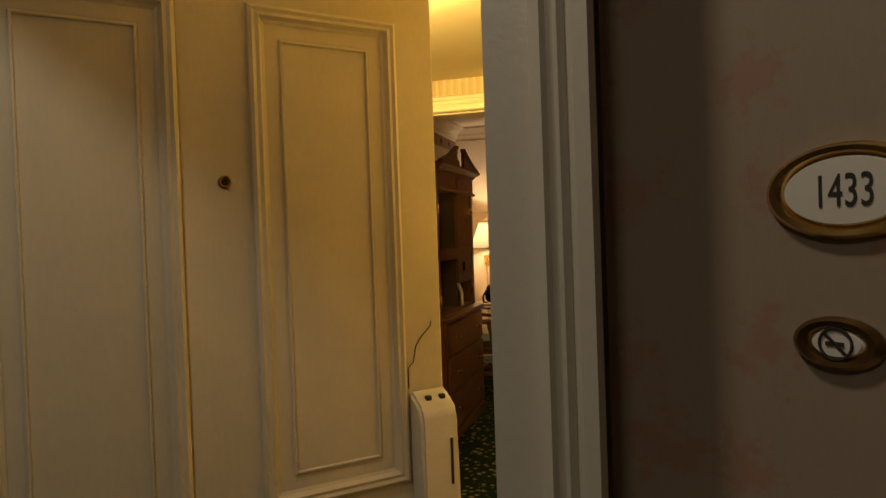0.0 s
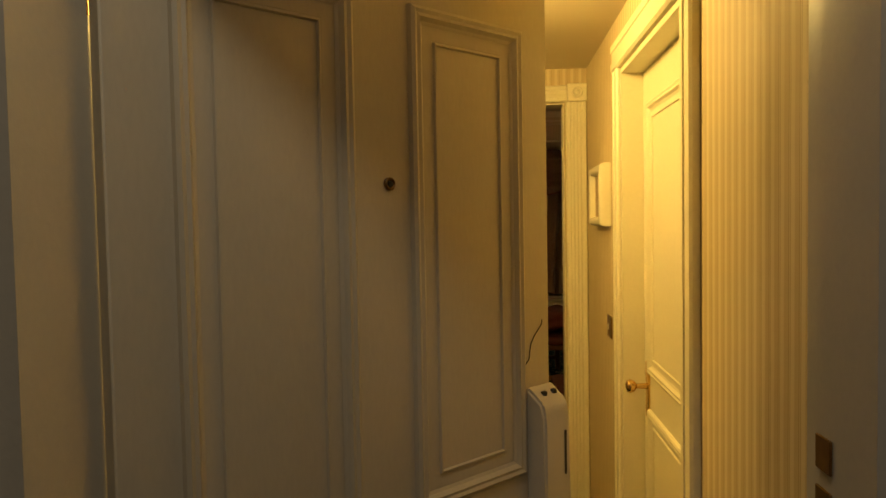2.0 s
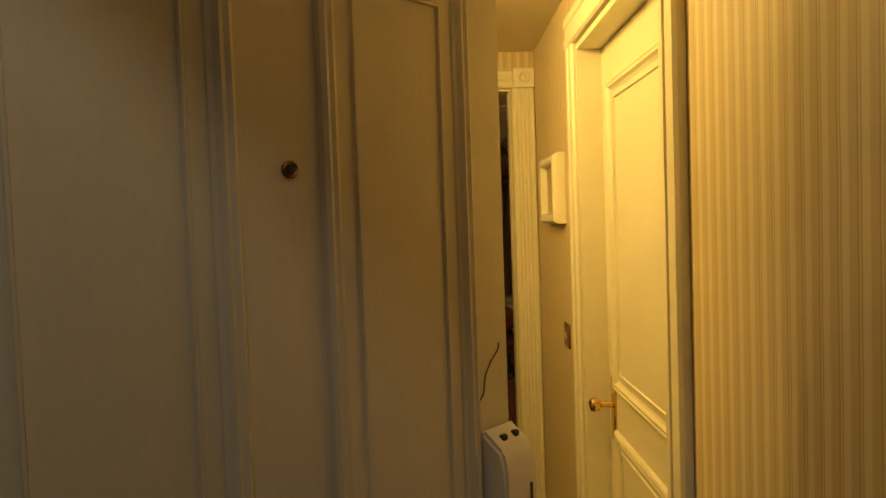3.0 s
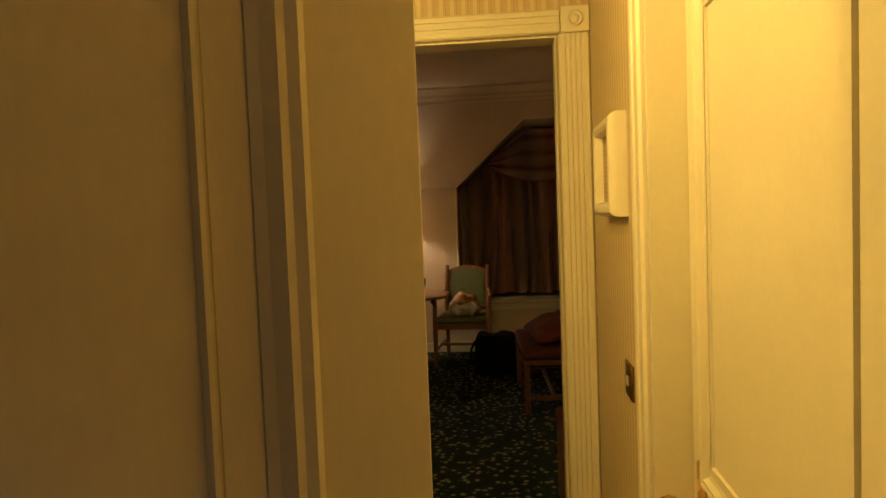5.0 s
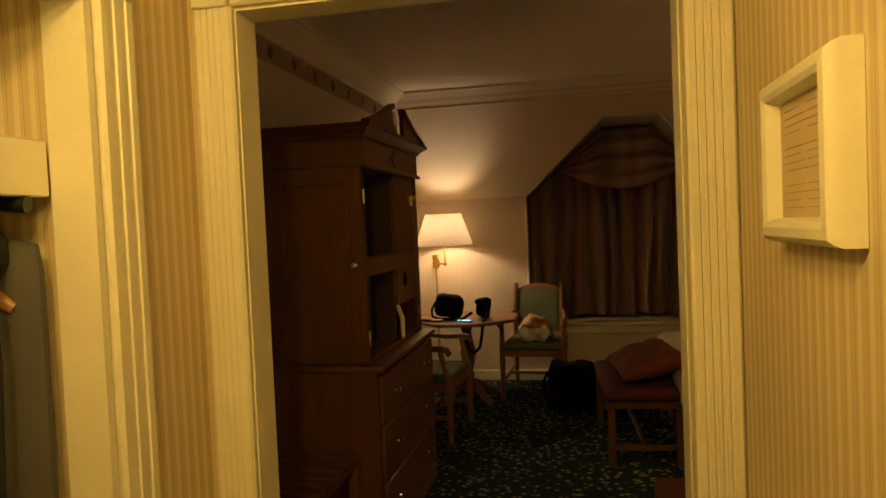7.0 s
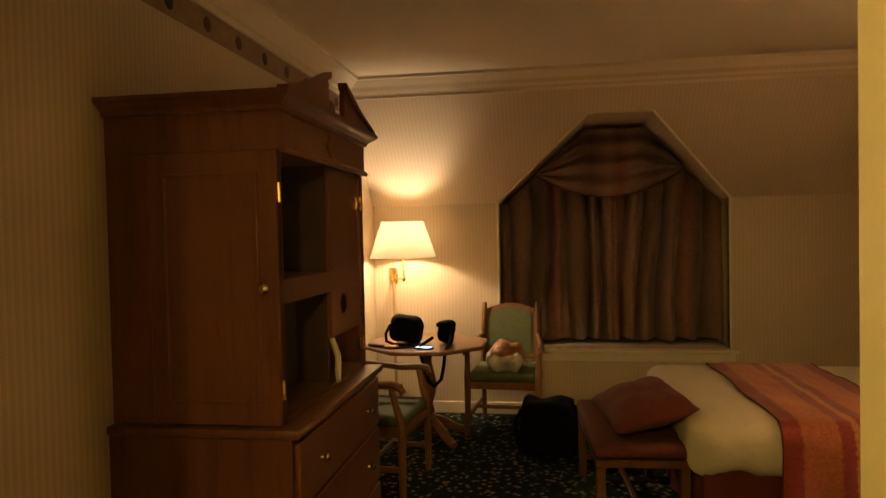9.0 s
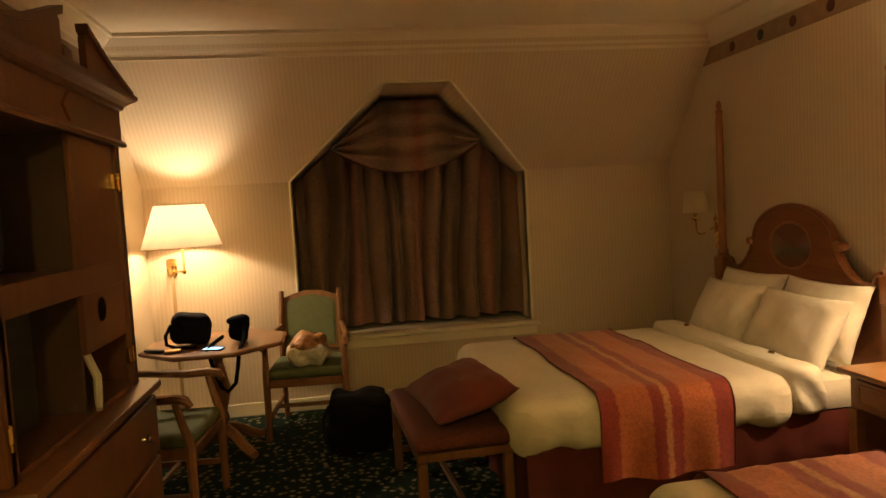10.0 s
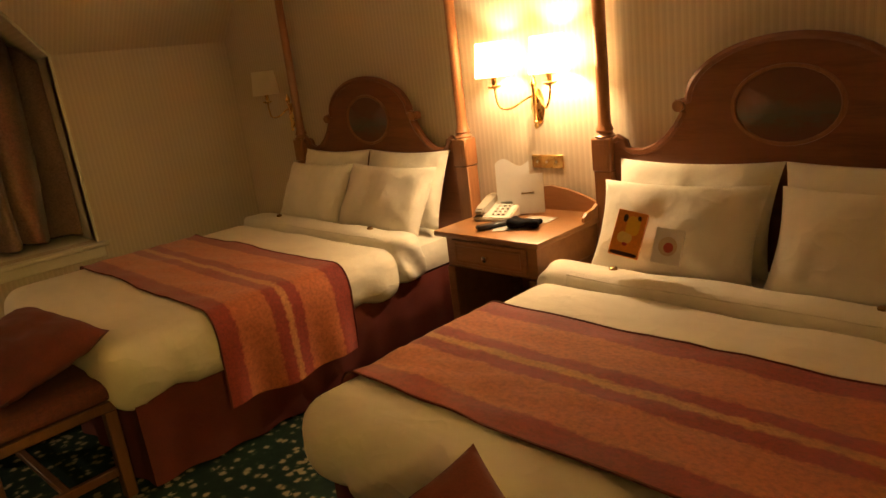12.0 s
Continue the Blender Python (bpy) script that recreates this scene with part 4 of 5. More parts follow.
for s in (-1, 1):
    e = mid + s * (AY1 - AY0 + 0.06) / 2
    i_ = mid + s * 0.10
    bm = N()
    prism(bm, [(e, 1.986), (i_, 1.986), (i_, 2.095), (i_ + s * 0.02, 2.112), (i_ + s * 0.20, 2.040), (e, 1.988)], lambda u, v, w: (w, u, v), AX1 + 0.026, AX1 + 0.048)
    prism(bm, [(e + s * 0.004, 1.987), (i_ + s * 0.20, 2.041), (i_ + s * 0.002, 2.112), (i_ - s * 0.004, 2.138), (i_ + s * 0.21, 2.058), (e + s * 0.008, 1.999)], lambda u, v, w: (w, u, v), AX1 + 0.022, AX1 + 0.060)
    part("pediment", bm, OAK, arm, "raking half of a broken pediment", smooth=None)
part("plinth_block", box(N(), (AX1 - 0.02, mid - 0.035, 1.986), (AX1 + 0.03, mid + 0.035, 2.045), 0.004), OAK, arm)
bm = N(); prism(bm, [(0.0, 0.045), (0.05, 0.0), (0.0, -0.045), (-0.05, 0.0)], lambda u, v, w: (w, mid + u, 1.868 + v), AX1 + 0.0125, AX1 + 0.021); part("diamond", bm, OAK, arm, smooth=None)
# chest of drawers below
CX1 = -1.215
part("chest_carcass", box(N(), (AX0, AY0 - 0.03, 0.08), (CX1 - 0.02, AY1 + 0.03, 0.865), 0.003), OAK, arm)
part("chest_top", box(N(), (AX0, AY0 - 0.045, 0.867), (CX1 + 0.015, AY1 + 0.045, 0.898), 0.008, 2), OAK, arm)
part("chest_base", box(N(), (AX0, AY0 - 0.04, 0.0), (CX1 - 0.005, AY1 + 0.04, 0.079), 0.006), OAK, arm)
for k, (z0, z1) in enumerate(((0.625, 0.845), (0.365, 0.610), (0.10, 0.350))):
    for y0, y1 in ((AY0 - 0.01, AY1 + 0.01),):
        dr = part("drawer", box(N(), (CX1 - 0.0195, y0, z0), (CX1, y1, z1), 0.005), OAK, arm)
        for y in (AY0 + 0.20, AY1 - 0.20):
            bm = N(); lathe(bm, [(0.008, 0.0), (0.006, 0.010), (0.015, 0.018), (0.016, 0.025), (0.008, 0.031)], (CX1, y, (z0 + z1) / 2), 14, "x"); part("knob", bm, CHROME, dr, "pale metal knob")
# television gear inside
tvbox = thing("minibar", "small dark appliance inside the armoire", "appliance", pose(-1.56, 1.74, 0.919))
part("body", box(N(), (-0.17, -0.20, 0), (0.16, 0.21, 0.355), 0.01), BLACKPL, tvbox)
part("dial", box(N(), (0.161, -0.09, 0.22), (0.166, 0.02, 0.30), 0.003), GREY, tvbox)
tv = thing("television", "dark television set inside the armoire", "television", pose(-1.58, 1.76, 1.376))
part("cabinet", box(N(), (-0.18, -0.215, 0), (0.12, 0.205, 0.40), 0.02), BLACKPL, tv)
part("screen", soft(N(), (0.121, -0.19, 0.06), (0.131, 0.18, 0.36), 0.008, 6), BLACKPL, tv)
bm = N(); tube(bm, [(-1.36, 2.06, 1.16), (-1.30, 2.07, 1.10), (-1.275, 2.08, 1.02), (-1.27, 2.06, 0.95), (-1.26, 2.03, 0.925)], [0.010, 0.013, 0.014, 0.013, 0.010], 8)
single("paper_strap", bm, PLASTIC, "pale curled strap hanging from the cabinet shelf", "strap")

# luggage rack
rk = thing("luggage_rack", "wooden slatted luggage rack beside the armoire", "luggage rack", pose(-1.58, 1.03, 0))
for y in (-0.34, 0.34):
    for x in (-0.24, 0.24):
        part("leg", box(N(), (x - 0.02, y - 0.02, 0), (x + 0.02, y + 0.02, 0.46), 0.004), OAK, rk)
for x in (-0.24, 0.24):
    part("rail", box(N(), (x - 0.018, -0.38, 0.461), (x + 0.018, 0.38, 0.50), 0.004), OAK, rk)
for i in range(9):
    y = -0.34 + i * 0.085
    part("slat", box(N(), (-0.26, y - 0.024, 0.501), (0.26, y + 0.024, 0.517), 0.003), OAK, rk)

# ---- curtains ----


def head_z(x):
    if x < WT0:
        return KNEE + (WTZ - KNEE) * (x - WL) / (WT0 - WL)
    if x > WT1:
        return WTZ - (WTZ - KNEE) * (x - WT1) / (WR - WT1)
    return WTZ


def curtain(x0, x1, seed, label):
    t = thing("curtain", label, "curtain", group="window curtains")
    bm = N()
    nx, nz = 110, 26
    sheets = []
    for off in (0.0, 0.012):
        g = []
        for i in range(nx + 1):
            x = x0 + (x1 - x0) * i / nx
            col = []
            top = head_z(x) - 0.03
            bottom = 0.585 + 0.012 * math.sin(i * 0.23 + seed) + 0.008 * noise.noise(Vector((x * 9, seed, 0)))
            for j in range(nz + 1):
                v = j / nz
                z = bottom + (top - bottom) * v
                ph = x * 40 + 4.6 * noise.noise(Vector((x * 4 + seed, z * 0.6, 0)))
                amp = 0.034 + 0.046 * (1 - v) * (0.65 + 0.7 * noise.noise(Vector((x * 5, 0.3, seed))))
                y = 5.32 + amp * (1.0 - 2.0 * abs(math.cos(ph / 2)) ** 0.75) + 0.018 * math.sin(ph * 0.47 + seed) + off + 0.02 * noise.noise(Vector((x * 3, z * 2, seed)))
                xx = x + 0.012 * math.cos(ph) * (1 - v)
                col.append(bm.verts.new((xx, y, z)))
            g.append(col)
        sheets.append(g)
    for k, g in enumerate(sheets):
        for i in range(nx):
            for j in range(nz):
                f = (g[i][j], g[i + 1][j], g[i + 1][j + 1], g[i][j + 1])
                bm.faces.new(f if k == 0 else f[::-1])
    part("cloth", bm, CURTAIN, t, smooth=80)
    return t


curtain(WL + 0.015, 0.11, 0.3, "drawn brown and dull red striped curtain at the dormer")
curtain(0.085, WR - 0.001, 4.1, "drawn brown and dull red striped curtain at the dormer")
sw_ = thing("curtain_valance", "draped swag valance over the dormer curtains", "valance")
bm = N()
nx, nz = 40, 26
g = []
for i in range(nx + 1):
    u = i / nx
    x = -0.50 + 1.16 * u
    top = head_z(x) - 0.035
    bot = min(top - 0.01, 1.985 - 0.20 * math.sin(math.pi * u) ** 0.8)
    col = []
    for j in range(nz + 1):
        v = j / nz
        z = bot + (top - bot) * v
        y = 5.06 + 0.26 * (1 - v) * 0.4 + 0.030 * math.sin(v * 21 + 1.2 * math.sin(math.pi * u)) - 0.03 * (1 - v) * math.sin(math.pi * u)
        col.append(bm.verts.new((x, y, z)))
    g.append(col)
hem = [c[0] for c in g]
for i in range(nx):
    for j in range(nz):
        bm.faces.new((g[i][j], g[i + 1][j], g[i + 1][j + 1], g[i][j + 1]))
hem = [v.co + Vector((0, -0.003, 0)) for v in hem]
part("swag", bm, CURTAIN, sw_, smooth=80)
part("hem_piping", tube(N(), hem, 0.005, 6), SKIRT, sw_, "dull red hem piping")


# ---- beds ----
def head_outline():
    h = [(-0.665, 0.30), (0.665, 0.30), (0.665, 1.03), (0.645, 1.045), (0.62, 1.03), (0.61, 1.00)]
    h += [(0.58, 0.985), (0.53, 0.985), (0.48, 1.005), (0.43, 1.045), (0.39, 1.095), (0.365, 1.14), (0.385, 1.155), (0.385, 1.18), (0.355, 1.185)]
    h += [(0.345 * math.cos(radians(a)), 1.185 + 0.205 * math.sin(radians(a))) for a in range(0, 181, 9)]
    h = h + [(-0.355, 1.185), (-0.385, 1.18), (-0.385, 1.155), (-0.365, 1.14), (-0.39, 1.095), (-0.43, 1.045), (-0.48, 1.005), (-0.53, 0.985), (-0.58, 0.985), (-0.61, 1.00), (-0.62, 1.03), (-0.645, 1.045), (-0.665, 1.03)]
    return [(u * 1.04, v) for u, v in h]


def bed_frame(length, foot, label):
    """Origin on the floor under the middle of the foot; x runs to the headboard."""
    t = thing("bed", label, "bed", group="hotel beds")
    L = length
    bm = N(); prism(bm, head_outline(), lambda u, v, w: (w, u, v), L - 0.075, L - 0.035)
    hb = part("headboard", bm, BEDWOOD_Y, t, "arched wooden headboard", smooth=None)
    ho = [(y, z) for y, z in head_outline()[2:]]
    bm = N(); tube(bm, [(L - 0.072, y, z) for y, z in ho], 0.016, 6); part("cap_moulding", bm, BEDWOOD_Y, hb)
    bm = N(); lathe(bm, [(0.195, -0.0), (0.192, -0.008), (0.180, -0.008), (0.174, -0.002)], (L - 0.0755, 0, 1.155), 36, "x", (1, 0.74)); part("oval_rim", bm, BEDWOOD, hb)
    bm = N(); lathe(bm, [(0.176, -0.001), (0.172, -0.004), (0.001, -0.0045)], (L - 0.0755, 0, 1.155), 36, "x", (1, 0.74)); part("oval_painting", bm, PAINTING, hb, "dark painted oval panel")
    for s in (-1, 1):
        bm = N(); lathe(bm, [(0.020, -0.022), (0.024, -0.018), (0.024, 0.042), (0.018, 0.046)], (L - 0.075, s * 0.393, 1.168), 14, "x"); part("scroll", bm, BEDWOOD, hb)
        y = s * 0.742
        bm = N(); box(bm, (L - 0.10, y - 0.042, 0), (L - 0.02, y + 0.042, 0.90), 0.004); box(bm, (L - 0.106, y - 0.047, 0.901), (L - 0.016, y + 0.047, 1.045), 0.006); box(bm, (L - 0.1075, y - 0.030, 0.925), (L - 0.106, y + 0.030, 1.02))
        lathe(bm, [(0.044, 1.045), (0.047, 1.052), (0.037, 1.060), (0.034, 1.068), (0.040, 1.076), (0.036, 1.086), (0.030, 1.10), (0.028, 1.14), (0.028, 1.5), (0.025, 1.95), (0.020, 2.02), (0.026, 2.032), (0.026, 2.044), (0.016, 2.055), (0.020, 2.078), (0.014, 2.104), (0.002, 2.116)], (L - 0.061, y, 0), 14)
        part("post", bm, BEDWOOD, t, "tall turned wooden bedpost")
    part("mattress", soft(N(), (foot + 0.03, -0.68, 0.385), (L - 0.085, 0.68, 0.555), 0.05, 14), SHEET, t)
    part("box_spring", box(N(), (foot + 0.04, -0.665, 0.10), (L - 0.11, 0.665, 0.384)), SKIRT, t)
    bm = N()
    path, z0, z1 = [], 0.012, 0.40
    for i in range(60): path.append((L - 0.12 - (L - 0.14 - foot) * i / 59, -0.69))
    for i in range(1, 50): path.append((foot + 0.02, -0.69 + 1.38 * i / 50))
    for i in range(60): path.append((foot + 0.02 + (L - 0.14 - foot) * i / 59, 0.69))
    lo_, hi_ = [], []
    for i, (x, y) in enumerate(path):
        k = 0.012 * math.sin(i * 0.9) + 0.006 * math.sin(i * 0.31)
        nx_, ny_ = (0, -1) if i < 60 else ((-1, 0) if i < 109 else (0, 1))
        lo_.append(bm.verts.new((x + nx_ * (k + 0.012), y + ny_ * (k + 0.012), z0)))
        hi_.append(bm.verts.new((x + nx_ * k * 0.3, y + ny_ * k * 0.3, z1)))
    for i in range(len(path) - 1):
        bm.faces.new((lo_[i], lo_[i + 1], hi_[i + 1], hi_[i]))
    part("bed_skirt", bm, SKIRT, t, "dark red pleated bed skirt", smooth=70)
    return t


def painting_mat():
    m, nt, b = nodes_of("oval_landscape")
    tc = nt.nodes.new("ShaderNodeTexCoord")
    sep = nt.nodes.new("ShaderNodeSeparateXYZ")
    nt.links.new(tc.outputs["Object"], sep.inputs[0])
    n = noise_tex(nt, coords(nt, (1, 1, 2.5)), 11, 4)
    f = maths(nt, "ADD", maths(nt, "MULTIPLY", maths(nt, "SUBTRACT", sep.outputs[2], 1.02), 3.6), maths(nt, "MULTIPLY", maths(nt, "SUBTRACT", n, 0.5), 0.5))
    nt.links.new(ramp(nt, f, [(0.0, (0.15, 0.05, 0.022)), (0.22, (0.13, 0.055, 0.026)), (0.33, (0.10, 0.09, 0.055)), (0.46, (0.14, 0.085, 0.05)), (0.62, (0.16, 0.06, 0.026)), (1.0, (0.14, 0.05, 0.022))]), b.inputs["Base Color"])
    b.inputs["Roughness"].default_value = 0.35
    return m


PAINTING = painting_mat()


def duvet(m, seed, foot, label):
    t = thing("duvet", label, "duvet", m, group="bed duvets")
    bm = N()
    soft(bm, (foot - 0.06, -0.752, 0.350), (1.36, 0.752, 0.605), 0.10, 40)
    for v in bm.verts:
        p = v.co.copy()
        low = max(0.0, min(1.0, (0.52 - p.z) / 0.2))
        side = Vector((-1.0 if p.x < foot + 0.05 else 0.0, -1.0 if p.y < -0.6 else (1.0 if p.y > 0.6 else 0.0), 0.0))
        if side.length:
            run = p.y if side.x else p.x
            v.co += side.normalized() * (0.024 * math.sin(run * 21 + seed) + 0.010 * math.sin(run * 47 + seed * 2) + 0.03 * noise.noise(Vector((run * 5, seed, p.z * 2))) + 0.012 * abs(noise.noise(Vector((run * 17, seed, p.z * 5))))) * low
            v.co.z -= low * (0.035 * noise.noise(Vector((run * 4 + seed, 3.1, 0))) + 0.015 * max(0.0, 1 - Vector((p.x - foot, abs(p.y) - 0.70)).length / 0.30))
        else:
            v.co.z += 0.010 * noise.noise(Vector((p.x * 4, p.y * 4, seed))) + 0.004 * noise.noise(Vector((p.x * 14, p.y * 12, seed)))
    part("cover", bm, LINEN, t, smooth=80)
    fold(t, seed + 2)
    return t


def fold(cover, seed):
    bm = N()
    soft(bm, (1.31, -0.752, 0.40), (1.50, 0.752, 0.640), 0.05, 44)
    for v in bm.verts:
        p = v.co.copy()
        if p.z < 0.545 and abs(p.y) < 0.66:
            v.co.z = max(p.z, 0.556)
        v.co.z += 0.012 * noise.noise(Vector((p.x * 9, p.y * 5, seed)))
        v.co.x += 0.016 * noise.noise(Vector((p.y * 4, seed, 2.0)))
        if abs(p.y) > 0.68:
            v.co.y += (1 if p.y > 0 else -1) * 0.012 * math.sin(p.x * 40 + p.z * 30 + seed)
            v.co.x += 0.10 * max(0.0, 0.6 - p.z)
    ob = part("turned_fold", bm, SHEET, cover, "duvet end turned back in a thick fold", smooth=80)
    for x in (1.318, 1.345):
        part("piping", tube(N(), [(x + 0.016 * noise.noise(Vector((y_ * 0.1 * 4, seed, 2.0))), y_ * 0.1, 0.634 + 0.010 * noise.noise(Vector((x * 9, y_ * 0.5, seed)))) for y_ in range(-6, 7)], 0.003, 6), SHEET, ob)
    for y in (-0.42, 0.46):
        part("button", lathe(N(), [(0.016, 0.632), (0.016, 0.648), (0.010, 0.652)], (1.43, y, 0), 14), OLDBRASS, ob, "small brown button")
    return ob


def runner(m, x0, seed, label):
    bm = N()
    prof = []
    zt = 0.616
    for z in (0.215, 0.26, 0.32, 0.38, 0.44, 0.50):
        prof.append((-0.775 + 0.02 * (0.5 - z), z, 0))
    prof += [(-0.768 + 0.09 * (1 - math.cos(radians(a))), 0.52 + 0.096 * math.sin(radians(a)), 1) for a in (15, 35, 55, 75, 90)]
    n = 34
    prof += [(-0.67 + 1.34 * i / n, zt, 1) for i in range(1, n)]
    prof += [(-y, z, k) for y, z, k in prof[10::-1]]
    nx = 26
    g = []
    for i in range(nx + 1):
        x = 0.65 * i / nx
        col = []
        for y, z, top in prof:
            low = max(0.0, 0.50 - z) / 0.3
            yy = y + (1 if y > 0 else -1) * low * (0.018 * math.sin(x * 26 + seed) + 0.012)
            zz = z + (0.006 * noise.noise(Vector((x * 8, y * 5, seed))) + 0.006 * noise.noise(Vector((x * 22 + y * 6, y * 7, seed))) if top else 0.010 * math.sin(x * 14 + seed))
            xx = x + 0.022 * noise.noise(Vector((y * 2.5, seed, 0))) - low * 0.05 * math.sin(x * 9 + seed) * 0.5
            col.append((xx, yy, zz))
        g.append(col)
    top = [[bm.verts.new(p) for p in col] for col in g]
    for i in range(nx):
        for j in range(len(prof) - 1):
            bm.faces.new((top[i][j], top[i + 1][j], top[i + 1][j + 1], top[i][j + 1]))
    ob = single("bed_runner", bm, RUNNER, label, "bed runner", m @ pose(x0, 0, 0), group="bed runners", smooth=80)
    for col in (g[0], g[-1]):
        part("piping", tube(N(), col, 0.004, 6), SKIRT, ob, "dark red edge piping")
    return ob


def pillow(m, w, h, t, seed, mat_, label, name="pillow", group="bed pillows"):
    bm = pillow_mesh(N(), w, h, t, seed)
    return single(name, bm, mat_, label, "pillow", m, group=group, smooth=80)


def make_bed(bed, x, y, L, foot, seed, sag=0.0, near=1):
    bed.matrix_basis = pose(x, y, 0)
    at = pose(x, y, -sag)
    duvet(at, seed, foot, "smooth white duvet tucked over the bed")
    for s in (-1, 1):
        # local x of the pillow runs along the bed's width
        back = at @ pose(L - 0.172, s * 0.33 - 0.01, 0.785) @ pose(0, 0, 0, 0, -69, 0) @ pose(0, 0, 0, 0, 0, 90)
        pillow(back, 0.66, 0.43, 0.14, seed + s, SHEET, "plump white pillow leaning against the headboard")
        front = at @ pose(L - 0.318, s * 0.325 - 0.012, 0.748) @ pose(0, 0, 0, 0, -62, s * 2) @ pose(0, 0, 0, 0, 0, 90)
        pillow(front, 0.60 if s * near > 0 else (0.72 if near > 0 else 0.645), 0.40, 0.165, seed + 3 * s + 7, SHEET, "plump white pillow propped in front of another")


BL = 1.93
bed = bed_frame(BL, 0.0, "made-up double bed with arched wooden headboard and tall posts")
make_bed(bed, 0.28, 3.420, BL, 0.0, 1.0)
runner(pose(0.28, 3.420, 0), 0.345, 0.4, "orange and dark red banded bed runner")
bed2 = bed_frame(BL, 0.21, "made-up double bed with arched wooden headboard beside the nightstand")
make_bed(bed2, 0.28, 1.095, BL, 0.21, 5.0, 0.025, -1)
runner(pose(0.28, 1.095, -0.025), 0.35, 2.4, "orange and dark red banded bed runner")


# ---- benches at the feet ----
def bench():
    t = thing("bench", "low wooden bench with red patterned upholstered seat", "bench", group="bed benches")
    for x in (-0.20, 0.20):
        for y in (-0.44, 0.44):
            part("leg", box(N(), (x - 0.022, y - 0.022, 0), (x + 0.022, y + 0.022, 0.36), 0.004), BENCHWOOD, t)
    for y in (-0.44, 0.44):
        part("stretcher", box(N(), (-0.178, y - 0.012, 0.10), (0.178, y + 0.012, 0.135), 0.003), BENCHWOOD, t)
    part("stretcher", box(N(), (-0.014, -0.427, 0.105), (0.014, 0.427, 0.13), 0.003), BENCHWOOD, t)
    part("apron", box(N(), (-0.225, -0.465, 0.361), (0.225, 0.465, 0.40), 0.004), BENCHWOOD, t)
    part("seat", soft(N(), (-0.235, -0.48, 0.401), (0.235, 0.48, 0.475), 0.035, 22, 0.004, 5), BENCHCLOTH, t, "red patterned cushioned seat")
    return t


b1 = bench()
b1.matrix_basis = pose(0.0, 3.205, 0, 0, 0, 3)
b2 = copy_thing(b1, pose(0.165, 0.88, 0))
pillow(pose(0.055, 3.09, 0.588) @ pose(0, 0, 0, 0, -16, 8), 0.42, 0.66, 0.18, 3.3, REDCLOTH, "dark red cushion lying on the bench", "cushion", "bench cushions")
pillow(pose(0.166, 0.930, 0.620) @ pose(0, 0, 0, 0, -33, 26) @ pose(0, 0, 0, 0, 0, 45), 0.37, 0.37, 0.12, 8.3, REDCLOTH, "dark red cushion propped against the bed foot", "cushion", "bench cushions")

# ---- nightstand ----
ns = thing("nightstand", "honey-coloured wooden nightstand with one drawer", "nightstand", pose(1.935, 2.167, 0))
part("top", box(N(), (-0.275, -0.300, 0.668), (0.255, 0.300, 0.695), 0.008, 2), LIGHTOAK, ns)
part("carcass", box(N(), (-0.235, -0.262, 0.52), (0.245, 0.262, 0.667), 0.003), LIGHTOAK, ns)
dr = part("drawer_front", box(N(), (-0.252, -0.215, 0.535), (-0.236, 0.215, 0.655), 0.004), LIGHTOAK, ns)
bm = N(); frame_ring(bm, -0.195, 0.55, 0.195, 0.64, lambda u, v, h: (-0.252 - h, u, v), [(0, 0), (0.003, 0.003), (0.008, 0.003), (0.012, 0.0004)]); part("drawer_moulding", bm, LIGHTOAK, dr, smooth=None)
bm = N(); lathe(bm, [(0.007, -0.252), (0.006, -0.262), (0.013, -0.268), (0.014, -0.275), (0.006, -0.281)], (0, 0, 0.592), 14, "x"); part("knob", bm, CHROME, dr, "pale metal knob")
for x in (-0.222, 0.222):
    for y in (-0.240, 0.240):
        part("leg", box(N(), (x - 0.024, y - 0.024, 0), (x + 0.024, y + 0.024, 0.519), 0.004), LIGHTOAK, ns)
part("lower_shelf", box(N(), (-0.235, -0.214, 0.12), (0.245, 0.214, 0.14), 0.003), LIGHTOAK, ns)
for y in (-0.262, 0.254):
    part("side_panel", box(N(), (-0.197, y, 0.10), (0.197, y + 0.008, 0.519)), LIGHTOAK, ns)
part("back_panel", box(N(), (0.225, -0.214, 0.141), (0.24, 0.214, 0.519)), LIGHTOAK, ns)
gal = [(-0.29, 0.0), (0.29, 0.0), (0.29, 0.045), (0.25, 0.05), (0.19, 0.075), (0.1, 0.10), (0.0, 0.115), (-0.1, 0.10), (-0.19, 0.075), (-0.25, 0.05), (-0.29, 0.045)]
bm = N(); prism(bm, gal, lambda u, v, w: (w, u, 0.696 + v), 0.235, 0.252); part("gallery", bm, LIGHTOAK, ns, "low scalloped back rail", smooth=None)
for s in (-1, 1):
    bm = N(); prism(bm, [(0.235, 0), (0.235, 0.085), (0.21, 0.075), (0.15, 0.045), (0.09, 0.035), (0.07, 0.02), (0.07, 0)], lambda u, v, w: (u, w, 0.696 + v), s * 0.29 - 0.008, s * 0.29 + 0.008); part("gallery_wing", bm, LIGHTOAK, ns, smooth=None)


